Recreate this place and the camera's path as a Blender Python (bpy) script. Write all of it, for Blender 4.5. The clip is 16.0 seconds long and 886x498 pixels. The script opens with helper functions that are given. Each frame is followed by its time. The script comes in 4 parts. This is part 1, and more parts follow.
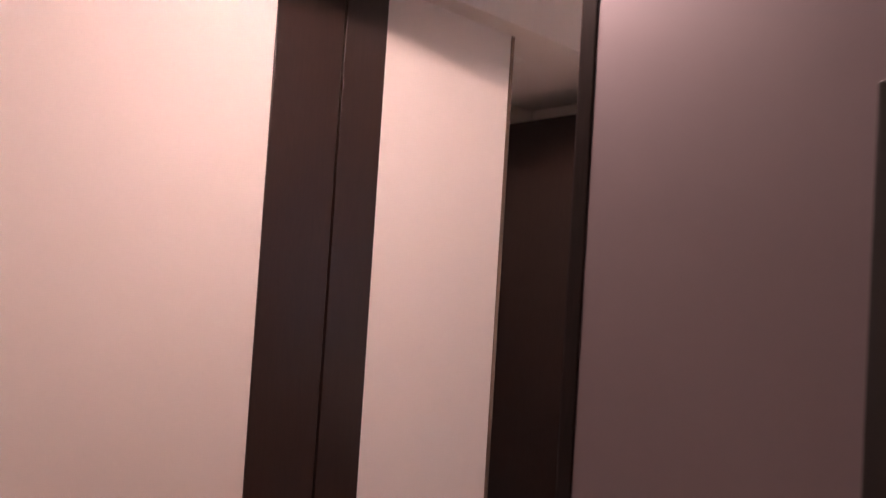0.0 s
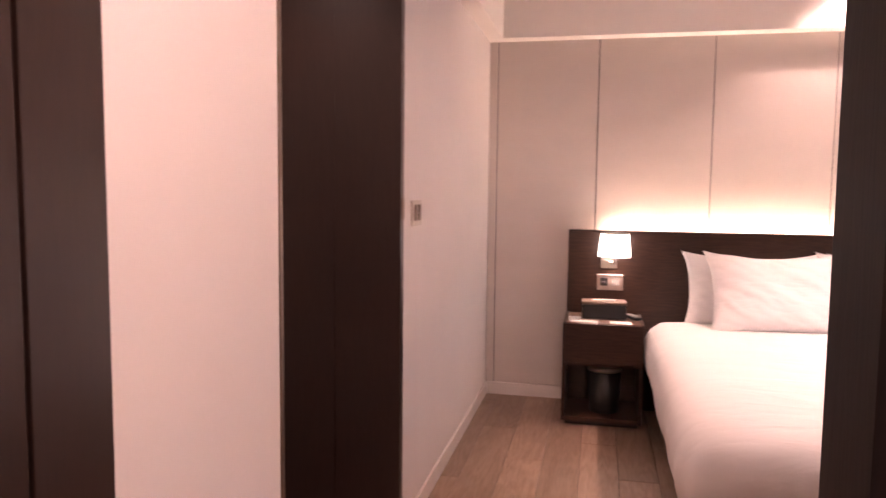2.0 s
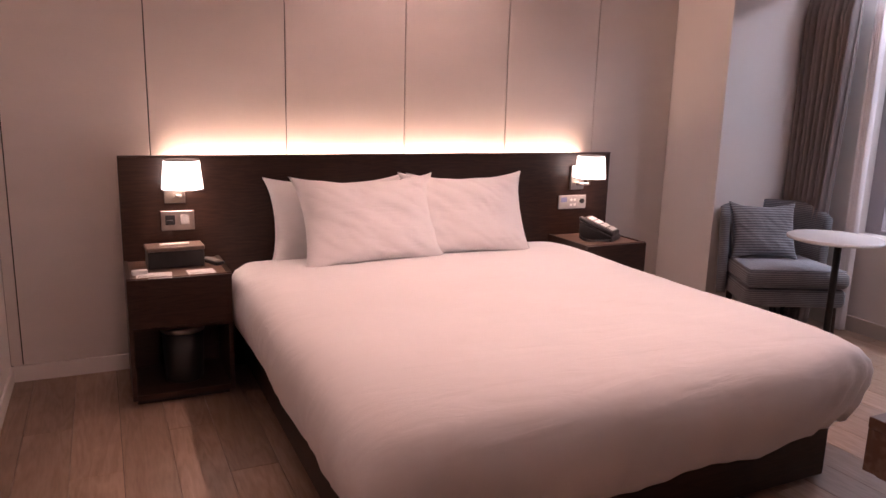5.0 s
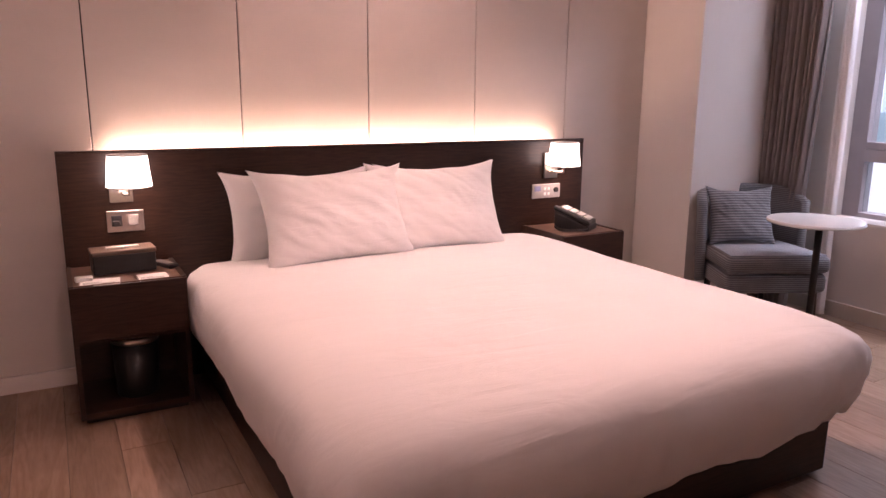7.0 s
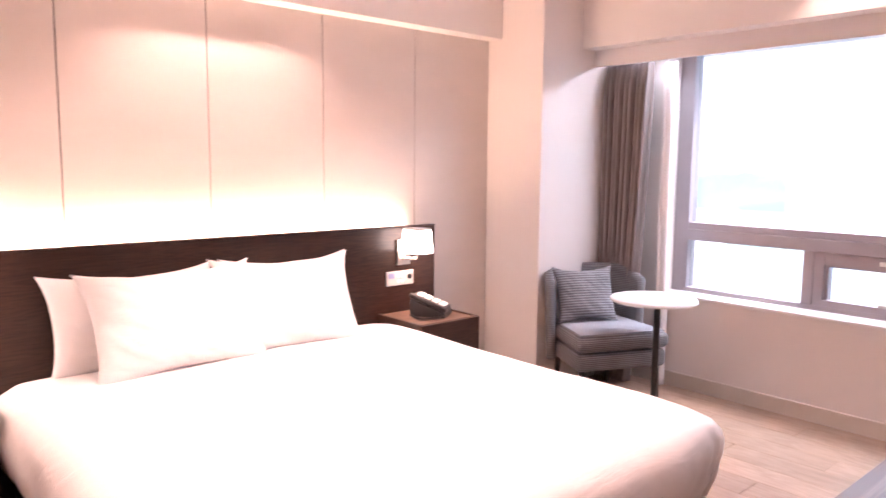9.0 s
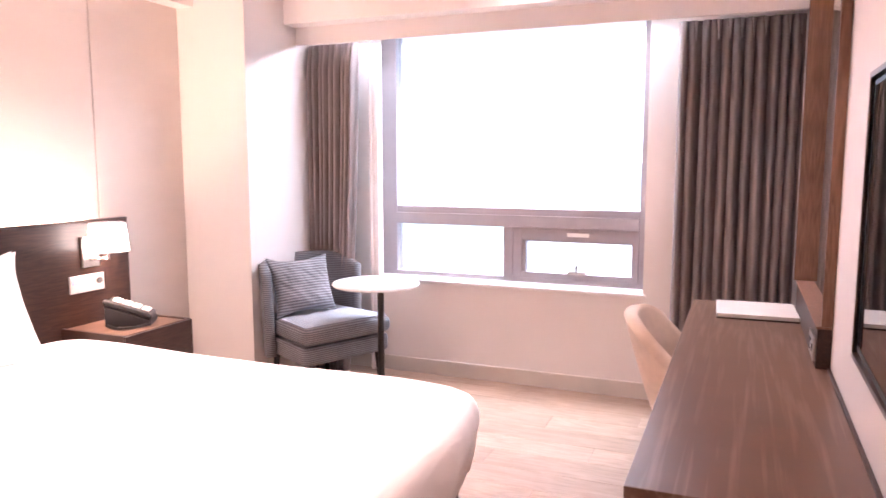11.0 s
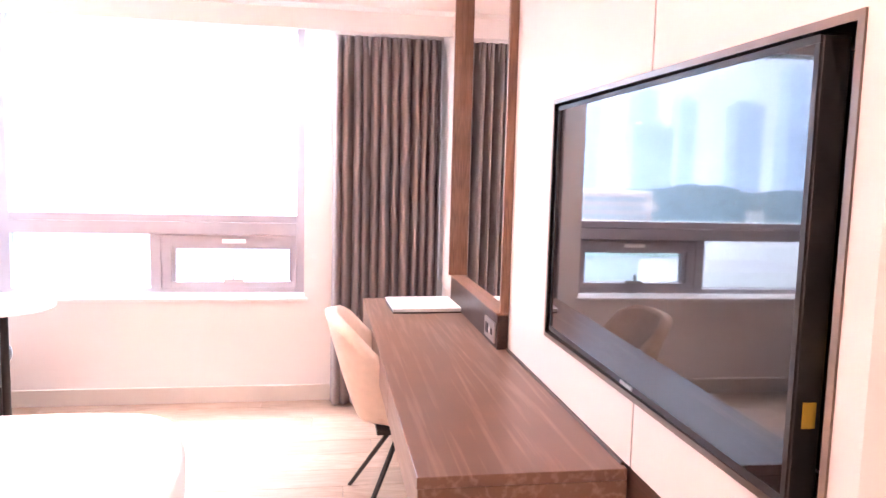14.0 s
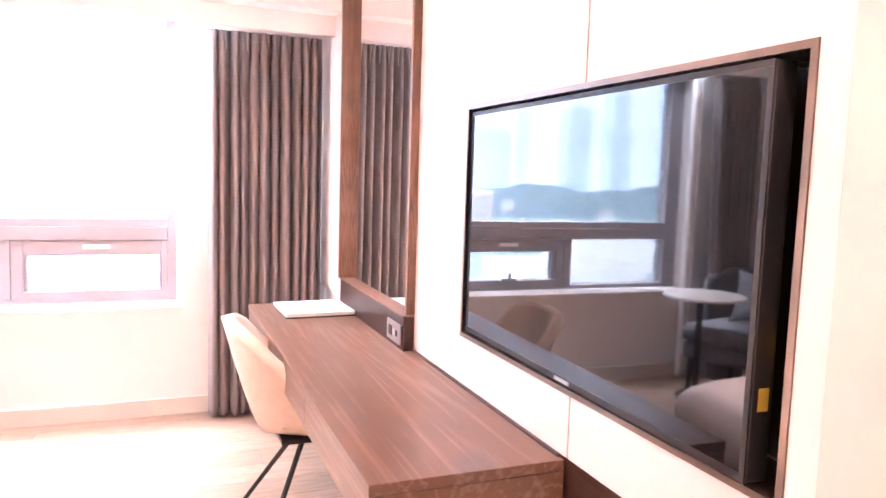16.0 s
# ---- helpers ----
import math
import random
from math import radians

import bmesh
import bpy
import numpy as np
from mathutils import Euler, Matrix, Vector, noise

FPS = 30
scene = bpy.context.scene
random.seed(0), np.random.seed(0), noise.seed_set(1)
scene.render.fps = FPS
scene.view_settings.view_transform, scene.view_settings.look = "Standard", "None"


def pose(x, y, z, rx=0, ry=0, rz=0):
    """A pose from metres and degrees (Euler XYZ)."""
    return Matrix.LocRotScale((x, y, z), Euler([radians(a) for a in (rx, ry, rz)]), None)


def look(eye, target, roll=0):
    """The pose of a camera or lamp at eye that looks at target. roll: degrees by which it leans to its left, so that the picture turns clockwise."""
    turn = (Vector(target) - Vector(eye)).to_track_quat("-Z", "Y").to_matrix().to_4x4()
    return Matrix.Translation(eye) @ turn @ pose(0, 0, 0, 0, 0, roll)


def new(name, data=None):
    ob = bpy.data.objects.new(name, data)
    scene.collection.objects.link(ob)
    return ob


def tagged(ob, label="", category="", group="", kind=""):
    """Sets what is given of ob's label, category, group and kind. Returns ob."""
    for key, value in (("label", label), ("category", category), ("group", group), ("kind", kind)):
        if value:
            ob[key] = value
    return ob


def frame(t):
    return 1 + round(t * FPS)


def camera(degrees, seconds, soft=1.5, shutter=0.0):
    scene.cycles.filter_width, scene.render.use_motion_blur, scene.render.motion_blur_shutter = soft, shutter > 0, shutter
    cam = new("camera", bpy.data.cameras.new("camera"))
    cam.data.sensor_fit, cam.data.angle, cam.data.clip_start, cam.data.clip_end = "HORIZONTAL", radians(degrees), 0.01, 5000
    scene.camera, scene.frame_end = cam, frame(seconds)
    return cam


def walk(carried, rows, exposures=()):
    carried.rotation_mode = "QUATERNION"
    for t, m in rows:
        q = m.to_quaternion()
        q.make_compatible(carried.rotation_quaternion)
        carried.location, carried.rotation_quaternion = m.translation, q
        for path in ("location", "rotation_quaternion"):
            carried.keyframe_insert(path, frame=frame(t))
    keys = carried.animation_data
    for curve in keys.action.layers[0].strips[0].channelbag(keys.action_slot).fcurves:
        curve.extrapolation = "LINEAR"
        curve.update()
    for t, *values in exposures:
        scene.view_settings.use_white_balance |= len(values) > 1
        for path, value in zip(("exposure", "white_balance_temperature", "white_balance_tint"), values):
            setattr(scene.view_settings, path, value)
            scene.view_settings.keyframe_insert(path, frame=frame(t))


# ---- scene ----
# camera and walk
cam = camera(63.0, 16.0, soft=1.5, shutter=0.25)
PATH = [
    (0, look((1.579, -0.194, 1.413), (0.111, 1.164, 1.483), 3.6)),
    (0.2, look((1.409, -0.143, 1.411), (-0.01, 1.267, 1.388), 3.0)),
    (0.5, look((1.234, -0.095, 1.403), (-0.05, 1.436, 1.338), 2.5)),
    (1, look((0.903, 0.033, 1.364), (-0.172, 1.719, 1.322), 1.5)),
    (1.5, look((0.633, 0.174, 1.429), (-0.22, 1.981, 1.341), 4.3)),
    (2, look((0.415, 0.282, 1.404), (-0.006, 2.229, 1.233), 0.6)),
    (2.5, look((0.263, 0.523, 1.403), (0.186, 2.514, 1.237), 1.0)),
    (3, look((0.217, 0.722, 1.412), (0.502, 2.686, 1.164), 2.1)),
    (3.5, look((0.203, 0.881, 1.401), (0.758, 2.772, 1.058), 1.0)),
    (4, look((0.184, 0.99, 1.424), (0.88, 2.829, 1.058), 1.2)),
    (4.5, look((0.152, 1.041, 1.456), (0.941, 2.837, 1.068), 1.7)),
    (7, look((0.21, 1.302, 1.406), (1.141, 3.021, 0.988), 0.5)),
    (7.5, look((0.18, 1.369, 1.428), (1.149, 3.072, 1.028), 0.5)),
    (8, look((0.191, 1.407, 1.419), (1.186, 3.095, 1.017), 0.3)),
    (8.5, look((0.219, 1.409, 1.473), (1.343, 3.039, 1.183), 0.7)),
    (9, look((0.213, 1.478, 1.52), (1.525, 2.97, 1.286), 0.5)),
    (9.2, look((0.142, 1.649, 1.501), (1.586, 3.016, 1.279), 0.8)),
    (11.3, look((0.273, 1.906, 1.419), (2.161, 2.521, 1.185), 0.8)),
    (11.5, look((0.283, 1.946, 1.409), (2.212, 2.426, 1.183), 1.5)),
    (12, look((0.233, 2.161, 1.435), (2.215, 2.298, 1.201), 0.7)),
    (12.5, look((0.222, 2.24, 1.433), (2.207, 2.156, 1.199), 1.8)),
    (13, look((0.219, 2.27, 1.439), (2.194, 2.047, 1.212), 1.9)),
    (13.5, look((0.223, 2.292, 1.433), (2.193, 2.025, 1.213), 1.9)),
    (14, look((0.216, 2.294, 1.431), (2.177, 1.968, 1.218), 1.5)),
    (14.5, look((0.206, 2.296, 1.432), (2.162, 1.933, 1.224), 1.2)),
    (15, look((0.201, 2.321, 1.434), (2.137, 1.863, 1.222), 1.6)),
    (15.5, look((0.235, 2.378, 1.415), (2.129, 1.765, 1.226), 2.7)),
    (16, look((0.269, 2.514, 1.438), (2.118, 1.78, 1.235), 1.8)),
]
EXPOSURES = [
    (0.0, 0.7, 5950, 18), (1.5, 1.1, 6050, 19), (2.2, 1.2, 6500, 28), (3.0, 0.85, 6750, 32), (3.5, 0.55, 6550, 31), (4.7, 0.22, 6350, 30), (7.0, 0.45, 6400, 32), (7.6, 0.97, 6450, 31),
    (8.0, 1.18, 6500, 31), (8.5, 1.45, 6450, 28), (9.2, 1.8, 6300, 26), (11.3, 2.3, 6100, 23), (12.5, 2.65, 6050, 22), (13.5, 3.0, 6000, 22), (16.0, 3.45, 6000, 22),
]
walk(cam, PATH, EXPOSURES)

# plan, in metres: x towards the window, y towards the headboard
XW, YN, ZC = -0.32, 5.095, 2.74        # west wall, headboard wall, ceiling
XE, YS = 4.654, 1.585                  # window wall, television wall
ZB, YB = 2.355, 4.97                   # bulkhead over the headboard
XC, YC = 3.80, 4.605                   # column corner
ZSOF, XFAS, ZFAS = 2.295, 4.33, 2.185  # window soffit and curtain fascia
ZCOR = 2.315                           # corridor ceiling

# ---- light ----
world = bpy.data.worlds.new("overcast")
scene.world = world
world.use_nodes = True
wn, wl = world.node_tree.nodes, world.node_tree.links
sky = wn.new("ShaderNodeTexSky")
sky.sky_type, sky.sun_disc, sky.sun_elevation, sky.sun_rotation = "NISHITA", False, radians(45), radians(120)
sky.air_density, sky.dust_density, sky.ozone_density = 1.0, 1.2, 1.0
wn["Background"].inputs["Strength"].default_value = 0.15
wl.new(sky.outputs[0], wn["Background"].inputs["Color"])


def lamp(name, kind, m, watts, colour, **settings):
    data = bpy.data.lights.new(name, kind)
    data.energy, data.color = watts, colour
    for key, value in settings.items():
        setattr(data, key, value)
    ob = new(name, data)
    ob.matrix_world = m
    return ob


sun = lamp("sun", "SUN", pose(20, 0, 30, 45, 0, 60), 0.5, (1.0, 0.97, 0.94), angle=radians(20))
# Unseen fill added in the curtain pocket, standing in for window daylight.
lamp("window_daylight", "AREA", pose(4.55, 3.33, 2.285, 0, 30, 0), 15, (0.84, 0.92, 1.0), shape="RECTANGLE", size=0.14, size_y=1.75)
# Added lamp outside above the opening, out of view, in place of skylight.
lamp("sky_light", "AREA", look((5.9, 3.33, 3.75), (3.6, 3.2, 0.4)), 150, (0.86, 0.93, 1.0), shape="RECTANGLE", size=1.9, size_y=0.8)
WARM = (1.0, 0.66, 0.52)


# ---- materials ----
def material(name, colour, rough=0.6, metal=0.0, vary=0.1, scale=6.0, bump=0.1, fine=120.0, stretch=(1, 1, 1), spread=0.0, **more):
    """Two scales of variation: broad tone by noise, fine grain by bump; spread: tone from object to object."""
    m = bpy.data.materials.new(name)
    m.use_nodes = True
    n, l = m.node_tree.nodes, m.node_tree.links
    b = n["Principled BSDF"]
    co = n.new("ShaderNodeTexCoord")
    mp = n.new("ShaderNodeMapping")
    mp.inputs["Scale"].default_value = stretch
    l.new(co.outputs["Object"], mp.inputs["Vector"])
    broad = n.new("ShaderNodeTexNoise")
    broad.inputs["Scale"].default_value, broad.inputs["Detail"].default_value = scale, 6
    l.new(mp.outputs[0], broad.inputs["Vector"])
    grain = n.new("ShaderNodeTexNoise")
    grain.inputs["Scale"].default_value, grain.inputs["Detail"].default_value = fine, 3
    l.new(mp.outputs[0], grain.inputs["Vector"])
    ramp = n.new("ShaderNodeMapRange")
    ramp.inputs["From Min"].default_value, ramp.inputs["From Max"].default_value = 0.3, 0.7
    ramp.inputs["To Min"].default_value, ramp.inputs["To Max"].default_value = 1 - vary, 1 + vary
    l.new(broad.outputs["Fac"], ramp.inputs["Value"])
    tone = ramp.outputs[0]
    if spread:
        info = n.new("ShaderNodeObjectInfo")
        r2 = n.new("ShaderNodeMapRange")
        r2.inputs["To Min"].default_value, r2.inputs["To Max"].default_value = 1 - spread, 1 + spread
        l.new(info.outputs["Random"], r2.inputs["Value"])
        mul = n.new("ShaderNodeMath")
        mul.operation = "MULTIPLY"
        l.new(tone, mul.inputs[0])
        l.new(r2.outputs[0], mul.inputs[1])
        tone = mul.outputs[0]
    mix = n.new("ShaderNodeVectorMath")
    mix.operation = "SCALE"
    mix.inputs[0].default_value = colour
    l.new(tone, mix.inputs["Scale"])
    l.new(mix.outputs[0], b.inputs["Base Color"])
    b.inputs["Roughness"].default_value, b.inputs["Metallic"].default_value = rough, metal
    if bump:
        bp = n.new("ShaderNodeBump")
        bp.inputs["Strength"].default_value, bp.inputs["Distance"].default_value = bump, 0.002
        l.new(grain.outputs["Fac"], bp.inputs["Height"])
        l.new(bp.outputs[0], b.inputs["Normal"])
    for key, value in more.items():
        b.inputs[key.replace("_", " ")].default_value = value
    return m


def wood(name, dark, light, rough=0.4, along=(1, 12, 12), scale=5.0, spread=0.1, bump=0.15, streak=(0.35, 0.95)):
    """Veneer or plank: long grain streaks between two tones, with cathedral rings here and there."""
    m = material(name, dark, rough, 0, 0.1, scale, 0, spread=spread)
    n, l = m.node_tree.nodes, m.node_tree.links
    b = n["Principled BSDF"]
    co = n.new("ShaderNodeTexCoord")
    info = n.new("ShaderNodeObjectInfo")
    shift = n.new("ShaderNodeVectorMath")
    shift.operation = "SCALE"
    shift.inputs[0].default_value = (37.0, 23.0, 11.0)
    l.new(info.outputs["Random"], shift.inputs["Scale"])
    add = n.new("ShaderNodeVectorMath")
    l.new(co.outputs["Object"], add.inputs[0])
    l.new(shift.outputs[0], add.inputs[1])
    mp = n.new("ShaderNodeMapping")
    mp.inputs["Scale"].default_value = along
    l.new(add.outputs[0], mp.inputs["Vector"])
    ns = n.new("ShaderNodeTexNoise")
    ns.inputs["Scale"].default_value, ns.inputs["Detail"].default_value, ns.inputs["Distortion"].default_value = 1.2, 3, 0.6
    l.new(mp.outputs[0], ns.inputs["Vector"])
    rings = n.new("ShaderNodeMath")
    rings.operation = "MULTIPLY"
    rings.inputs[1].default_value = 9.0
    l.new(ns.outputs["Fac"], rings.inputs[0])
    fr = n.new("ShaderNodeMath")
    fr.operation = "PINGPONG"
    fr.inputs[1].default_value = 0.5
    l.new(rings.outputs[0], fr.inputs[0])
    st = n.new("ShaderNodeTexNoise")
    st.inputs["Scale"].default_value, st.inputs["Detail"].default_value = 14, 6
    l.new(mp.outputs[0], st.inputs["Vector"])
    s = n.new("ShaderNodeMath")
    s.operation = "MULTIPLY_ADD"
    s.inputs[1].default_value = 0.8
    l.new(fr.outputs[0], s.inputs[0])
    l.new(st.outputs["Fac"], s.inputs[2])
    cr = n.new("ShaderNodeValToRGB")
    cr.color_ramp.elements[0].position, cr.color_ramp.elements[1].position = streak
    cr.color_ramp.elements[0].color, cr.color_ramp.elements[1].color = (*dark, 1), (*light, 1)
    l.new(s.outputs[0], cr.inputs["Fac"])
    mixer = next(x for x in n if x.type == "VECT_MATH" and x.operation == "SCALE" and x != shift)
    l.new(cr.outputs["Color"], mixer.inputs[0])
    bp = n.new("ShaderNodeBump")
    bp.inputs["Strength"].default_value, bp.inputs["Distance"].default_value = bump, 0.001
    l.new(s.outputs[0], bp.inputs["Height"])
    l.new(bp.outputs[0], b.inputs["Normal"])
    return m


def weave(name, dark, light, pitch=0.008, axis=2, rough=0.85):
    """Striped upholstery: fine ribs across one axis."""
    m = material(name, dark, rough, 0, 0.12, 9, 0)
    n, l = m.node_tree.nodes, m.node_tree.links
    b = n["Principled BSDF"]
    co = n.new("ShaderNodeTexCoord")
    wv = n.new("ShaderNodeTexWave")
    wv.bands_direction = "XYZ"[axis]
    wv.inputs["Scale"].default_value, wv.inputs["Distortion"].default_value = 0.314 / pitch, 0.15
    l.new(co.outputs["Object"], wv.inputs["Vector"])
    cr = n.new("ShaderNodeValToRGB")
    cr.color_ramp.elements[0].color, cr.color_ramp.elements[1].color = (*dark, 1), (*light, 1)
    cr.color_ramp.elements[0].position, cr.color_ramp.elements[1].position = 0.35, 0.65
    l.new(wv.outputs["Fac"], cr.inputs["Fac"])
    mixer = next(x for x in n if x.type == "VECT_MATH")
    l.new(cr.outputs["Color"], mixer.inputs[0])
    bp = n.new("ShaderNodeBump")
    bp.inputs["Strength"].default_value, bp.inputs["Distance"].default_value = 0.4, 0.002
    l.new(wv.outputs["Fac"], bp.inputs["Height"])
    l.new(bp.outputs[0], b.inputs["Normal"])
    b.inputs["Sheen Weight"].default_value = 0.2
    return m


def glowing(name, colour, strength):
    m = material(name, colour, 0.6, 0, 0.0, 5, 0)
    b = m.node_tree.nodes["Principled BSDF"]
    b.inputs["Emission Color"].default_value, b.inputs["Emission Strength"].default_value = (*colour, 1), strength
    return m


PAINT = material("white_paint", (0.74, 0.69, 0.665), 0.7, 0, 0.025, 1.5, 0.12, 260)
CEIL = material("ceiling_paint", (0.77, 0.73, 0.70), 0.8, 0, 0.02, 1.2, 0.08, 240)
VINYL = material("wall_vinyl", (0.62, 0.56, 0.52), 0.65, 0, 0.03, 2.0, 0.3, 420, stretch=(1, 1, 3))
TVWALL = material("cream_wall_panel", (0.61, 0.55, 0.52), 0.6, 0, 0.02, 2.0, 0.12, 300)
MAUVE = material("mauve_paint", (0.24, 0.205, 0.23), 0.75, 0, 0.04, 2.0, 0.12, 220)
SKIRT = material("skirting_vinyl", (0.58, 0.53, 0.48), 0.6, 0, 0.05, 4, 0.05)
POSTW = wood("black_stained_wood", (0.007, 0.005, 0.005), (0.014, 0.009, 0.008), 0.5, (14, 14, 1.2))
GAP = material("joint_shadow", (0.03, 0.022, 0.018), 0.8, 0, 0.1, 5, 0)
DARK = wood("dark_walnut_veneer", (0.022, 0.010, 0.007), (0.044, 0.021, 0.014), 0.36, (1.2, 14, 14))
DARKV = wood("dark_walnut_upright", (0.019, 0.010, 0.008), (0.024, 0.0125, 0.010), 0.33, (14, 14, 1.2), bump=0.015)
DESKW = wood("desk_walnut_veneer", (0.14, 0.078, 0.053), (0.21, 0.132, 0.096), 0.34, (0.22, 5.0, 5.0), spread=0.03, bump=0.1, streak=(0.68, 1.0))
FRAMEW = wood("mirror_frame_veneer", (0.10, 0.045, 0.025), (0.20, 0.10, 0.06), 0.4, (14, 14, 1.0), spread=0.03)
PLANK = wood("oak_plank", (0.25, 0.16, 0.11), (0.34, 0.235, 0.17), 0.40, (7, 0.8, 7), spread=0.16, bump=0.2)
for m, level in ((POSTW, 0.2), (DARK, 0.35), (DARKV, 0.4), (DESKW, 0.3)):
    m.node_tree.nodes["Principled BSDF"].inputs["Specular IOR Level"].default_value = level
METAL = material("brushed_nickel", (0.55, 0.50, 0.46), 0.3, 1.0, 0.08, 30, 0.1, 300)
STEEL = material("black_steel", (0.03, 0.026, 0.024), 0.45, 0.6, 0.1, 20, 0.05)
BRONZE = material("bronze_trim", (0.20, 0.15, 0.12), 0.35, 0.9, 0.08, 20, 0.05)
def creased(m, scale=4.0, strength=0.42):
    """Adds soft wrinkles to a cloth's relief."""
    n, l = m.node_tree.nodes, m.node_tree.links
    ns = n.new("ShaderNodeTexNoise")
    ns.inputs["Scale"].default_value, ns.inputs["Detail"].default_value, ns.inputs["Distortion"].default_value = scale, 2, 0.4
    co = n.new("ShaderNodeTexCoord")
    l.new(co.outputs["Object"], ns.inputs["Vector"])
    b2 = n.new("ShaderNodeBump")
    b2.inputs["Strength"].default_value, b2.inputs["Distance"].default_value = strength, 0.012
    first = next(x for x in n if x.type == "BUMP" and x != b2)
    mp = n.new("ShaderNodeMapping")
    mp.inputs["Scale"].default_value, mp.inputs["Rotation"].default_value = (1.2, 5.0, 3.0), (0, 0, 0.7)
    l.new(co.outputs["Object"], mp.inputs["Vector"])
    n2 = n.new("ShaderNodeTexNoise")
    n2.inputs["Scale"].default_value, n2.inputs["Detail"].default_value, n2.inputs["Distortion"].default_value = 2.4, 3, 0.8
    l.new(mp.outputs[0], n2.inputs["Vector"])
    fold = n.new("ShaderNodeMath")
    fold.operation = "MULTIPLY_ADD"
    fold.inputs[1].default_value = 1.3
    l.new(n2.outputs["Fac"], fold.inputs[0])
    l.new(ns.outputs["Fac"], fold.inputs[2])
    l.new(fold.outputs[0], b2.inputs["Height"])
    l.new(b2.outputs[0], first.inputs["Normal"])
    return m


LINEN = material("white_cotton", (0.83, 0.80, 0.79), 0.9, 0, 0.02, 3, 0.25, 500, Sheen_Weight=0.2)
creased(LINEN, 4.0, 0.48)
SHADE = glowing("lit_lamp_shade", (1.0, 0.86, 0.74), 5.0)
BULB = glowing("lit_lamp", (1.0, 0.85, 0.7), 12.0)
LED = glowing("led_strip", (1.0, 0.72, 0.5), 12.0)
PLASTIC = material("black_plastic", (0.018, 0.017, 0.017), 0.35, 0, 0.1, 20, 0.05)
GREYP = material("grey_plate", (0.42, 0.40, 0.38), 0.4, 0.4, 0.05, 20, 0.03)
WHITEP = material("white_plastic", (0.75, 0.73, 0.70), 0.4, 0, 0.03, 20, 0.03)
PAPER = material("white_paper", (0.82, 0.80, 0.77), 0.8, 0, 0.03, 30, 0.05)
LEATHER = material("brown_leatherette", (0.13, 0.085, 0.06), 0.45, 0, 0.12, 30, 0.25, 300)
CURTAIN = material("grey_brown_curtain", (0.205, 0.168, 0.16), 0.9, 0, 0.12, 14, 0.4, 600, stretch=(1, 1, 0.15), Sheen_Weight=0.15)
SHEER = material("white_sheer", (0.85, 0.83, 0.84), 0.9, 0, 0.03, 10, 0.1)
ALU = material("window_aluminium", (0.31, 0.275, 0.29), 0.42, 0.3, 0.04, 10, 0.03)
BOUCLE = material("beige_fabric", (0.62, 0.50, 0.41), 0.95, 0, 0.05, 30, 0.5, 500, Sheen_Weight=0.2)
STRIPE = weave("grey_striped_weave", (0.085, 0.083, 0.09), (0.20, 0.20, 0.215), 0.012)
PLAINUP = material("grey_seat_weave", (0.23, 0.24, 0.27), 0.85, 0, 0.08, 12, 0.5, 500, Sheen_Weight=0.3)
MARBLE = material("white_tabletop", (0.80, 0.77, 0.75), 0.2, 0, 0.05, 6, 0.02)
SCREEN = material("black_glass_screen", (0.004, 0.0045, 0.006), 0.03, 0, 0.0, 5, 0, Specular_IOR_Level=0.5, IOR=1.72)
MIRROR = material("mirror_glass", (0.90, 0.90, 0.90), 0.01, 1.0, 0, 5, 0)
GLASS = bpy.data.materials.new("window_glass")
GLASS.use_nodes = True
GLASS.node_tree.nodes["Principled BSDF"].inputs["Transmission Weight"].default_value = 1.0
GLASS.node_tree.nodes["Principled BSDF"].inputs["Roughness"].default_value = 0.0
GLASS.node_tree.nodes["Principled BSDF"].inputs["IOR"].default_value = 1.45


# ---- building helpers ----
def box(bm, x0, x1, y0, y1, z0, z1, bevel=0.0, segments=2):
    r = bmesh.ops.create_cube(bm, size=1.0)
    bmesh.ops.scale(bm, vec=(x1 - x0, y1 - y0, z1 - z0), verts=r["verts"])
    bmesh.ops.translate(bm, vec=((x0 + x1) / 2, (y0 + y1) / 2, (z0 + z1) / 2), verts=r["verts"])
    if bevel:
        edges = list({e for v in r["verts"] for e in v.link_edges})
        bmesh.ops.bevel(bm, geom=edges, offset=bevel, segments=segments, affect="EDGES", profile=0.5)
    return bm


def boxes(*rows, bevel=0.0):
    bm = bmesh.new()
    for row in rows:
        box(bm, *row, bevel=bevel)
    return bm


def rod(bm, a, b, r0, r1=None, n=16):
    a, b = Vector(a), Vector(b)
    made = bmesh.ops.create_cone(bm, cap_ends=True, segments=n, radius1=r0, radius2=r0 if r1 is None else r1, depth=(b - a).length)
    turn = (b - a).to_track_quat("Z", "Y").to_matrix().to_4x4()
    bmesh.ops.transform(bm, matrix=Matrix.Translation((a + b) / 2) @ turn, verts=made["verts"])
    return bm


def rods(*rows, n=16):
    bm = bmesh.new()
    for row in rows:
        rod(bm, *row, n=n)
    return bm


def lathe(profile, n=40):
    """A turned body from (radius, height) pairs."""
    bm = bmesh.new()
    rings = [[bm.verts.new((r * math.cos(2 * math.pi * i / n), r * math.sin(2 * math.pi * i / n), z)) for i in range(n)] for r, z in profile]
    for a, b in zip(rings, rings[1:]):
        for i in range(n):
            bm.faces.new((a[i], a[(i + 1) % n], b[(i + 1) % n], b[i]))
    bm.faces.new(rings[0][::-1])
    bm.faces.new(rings[-1])
    return bm


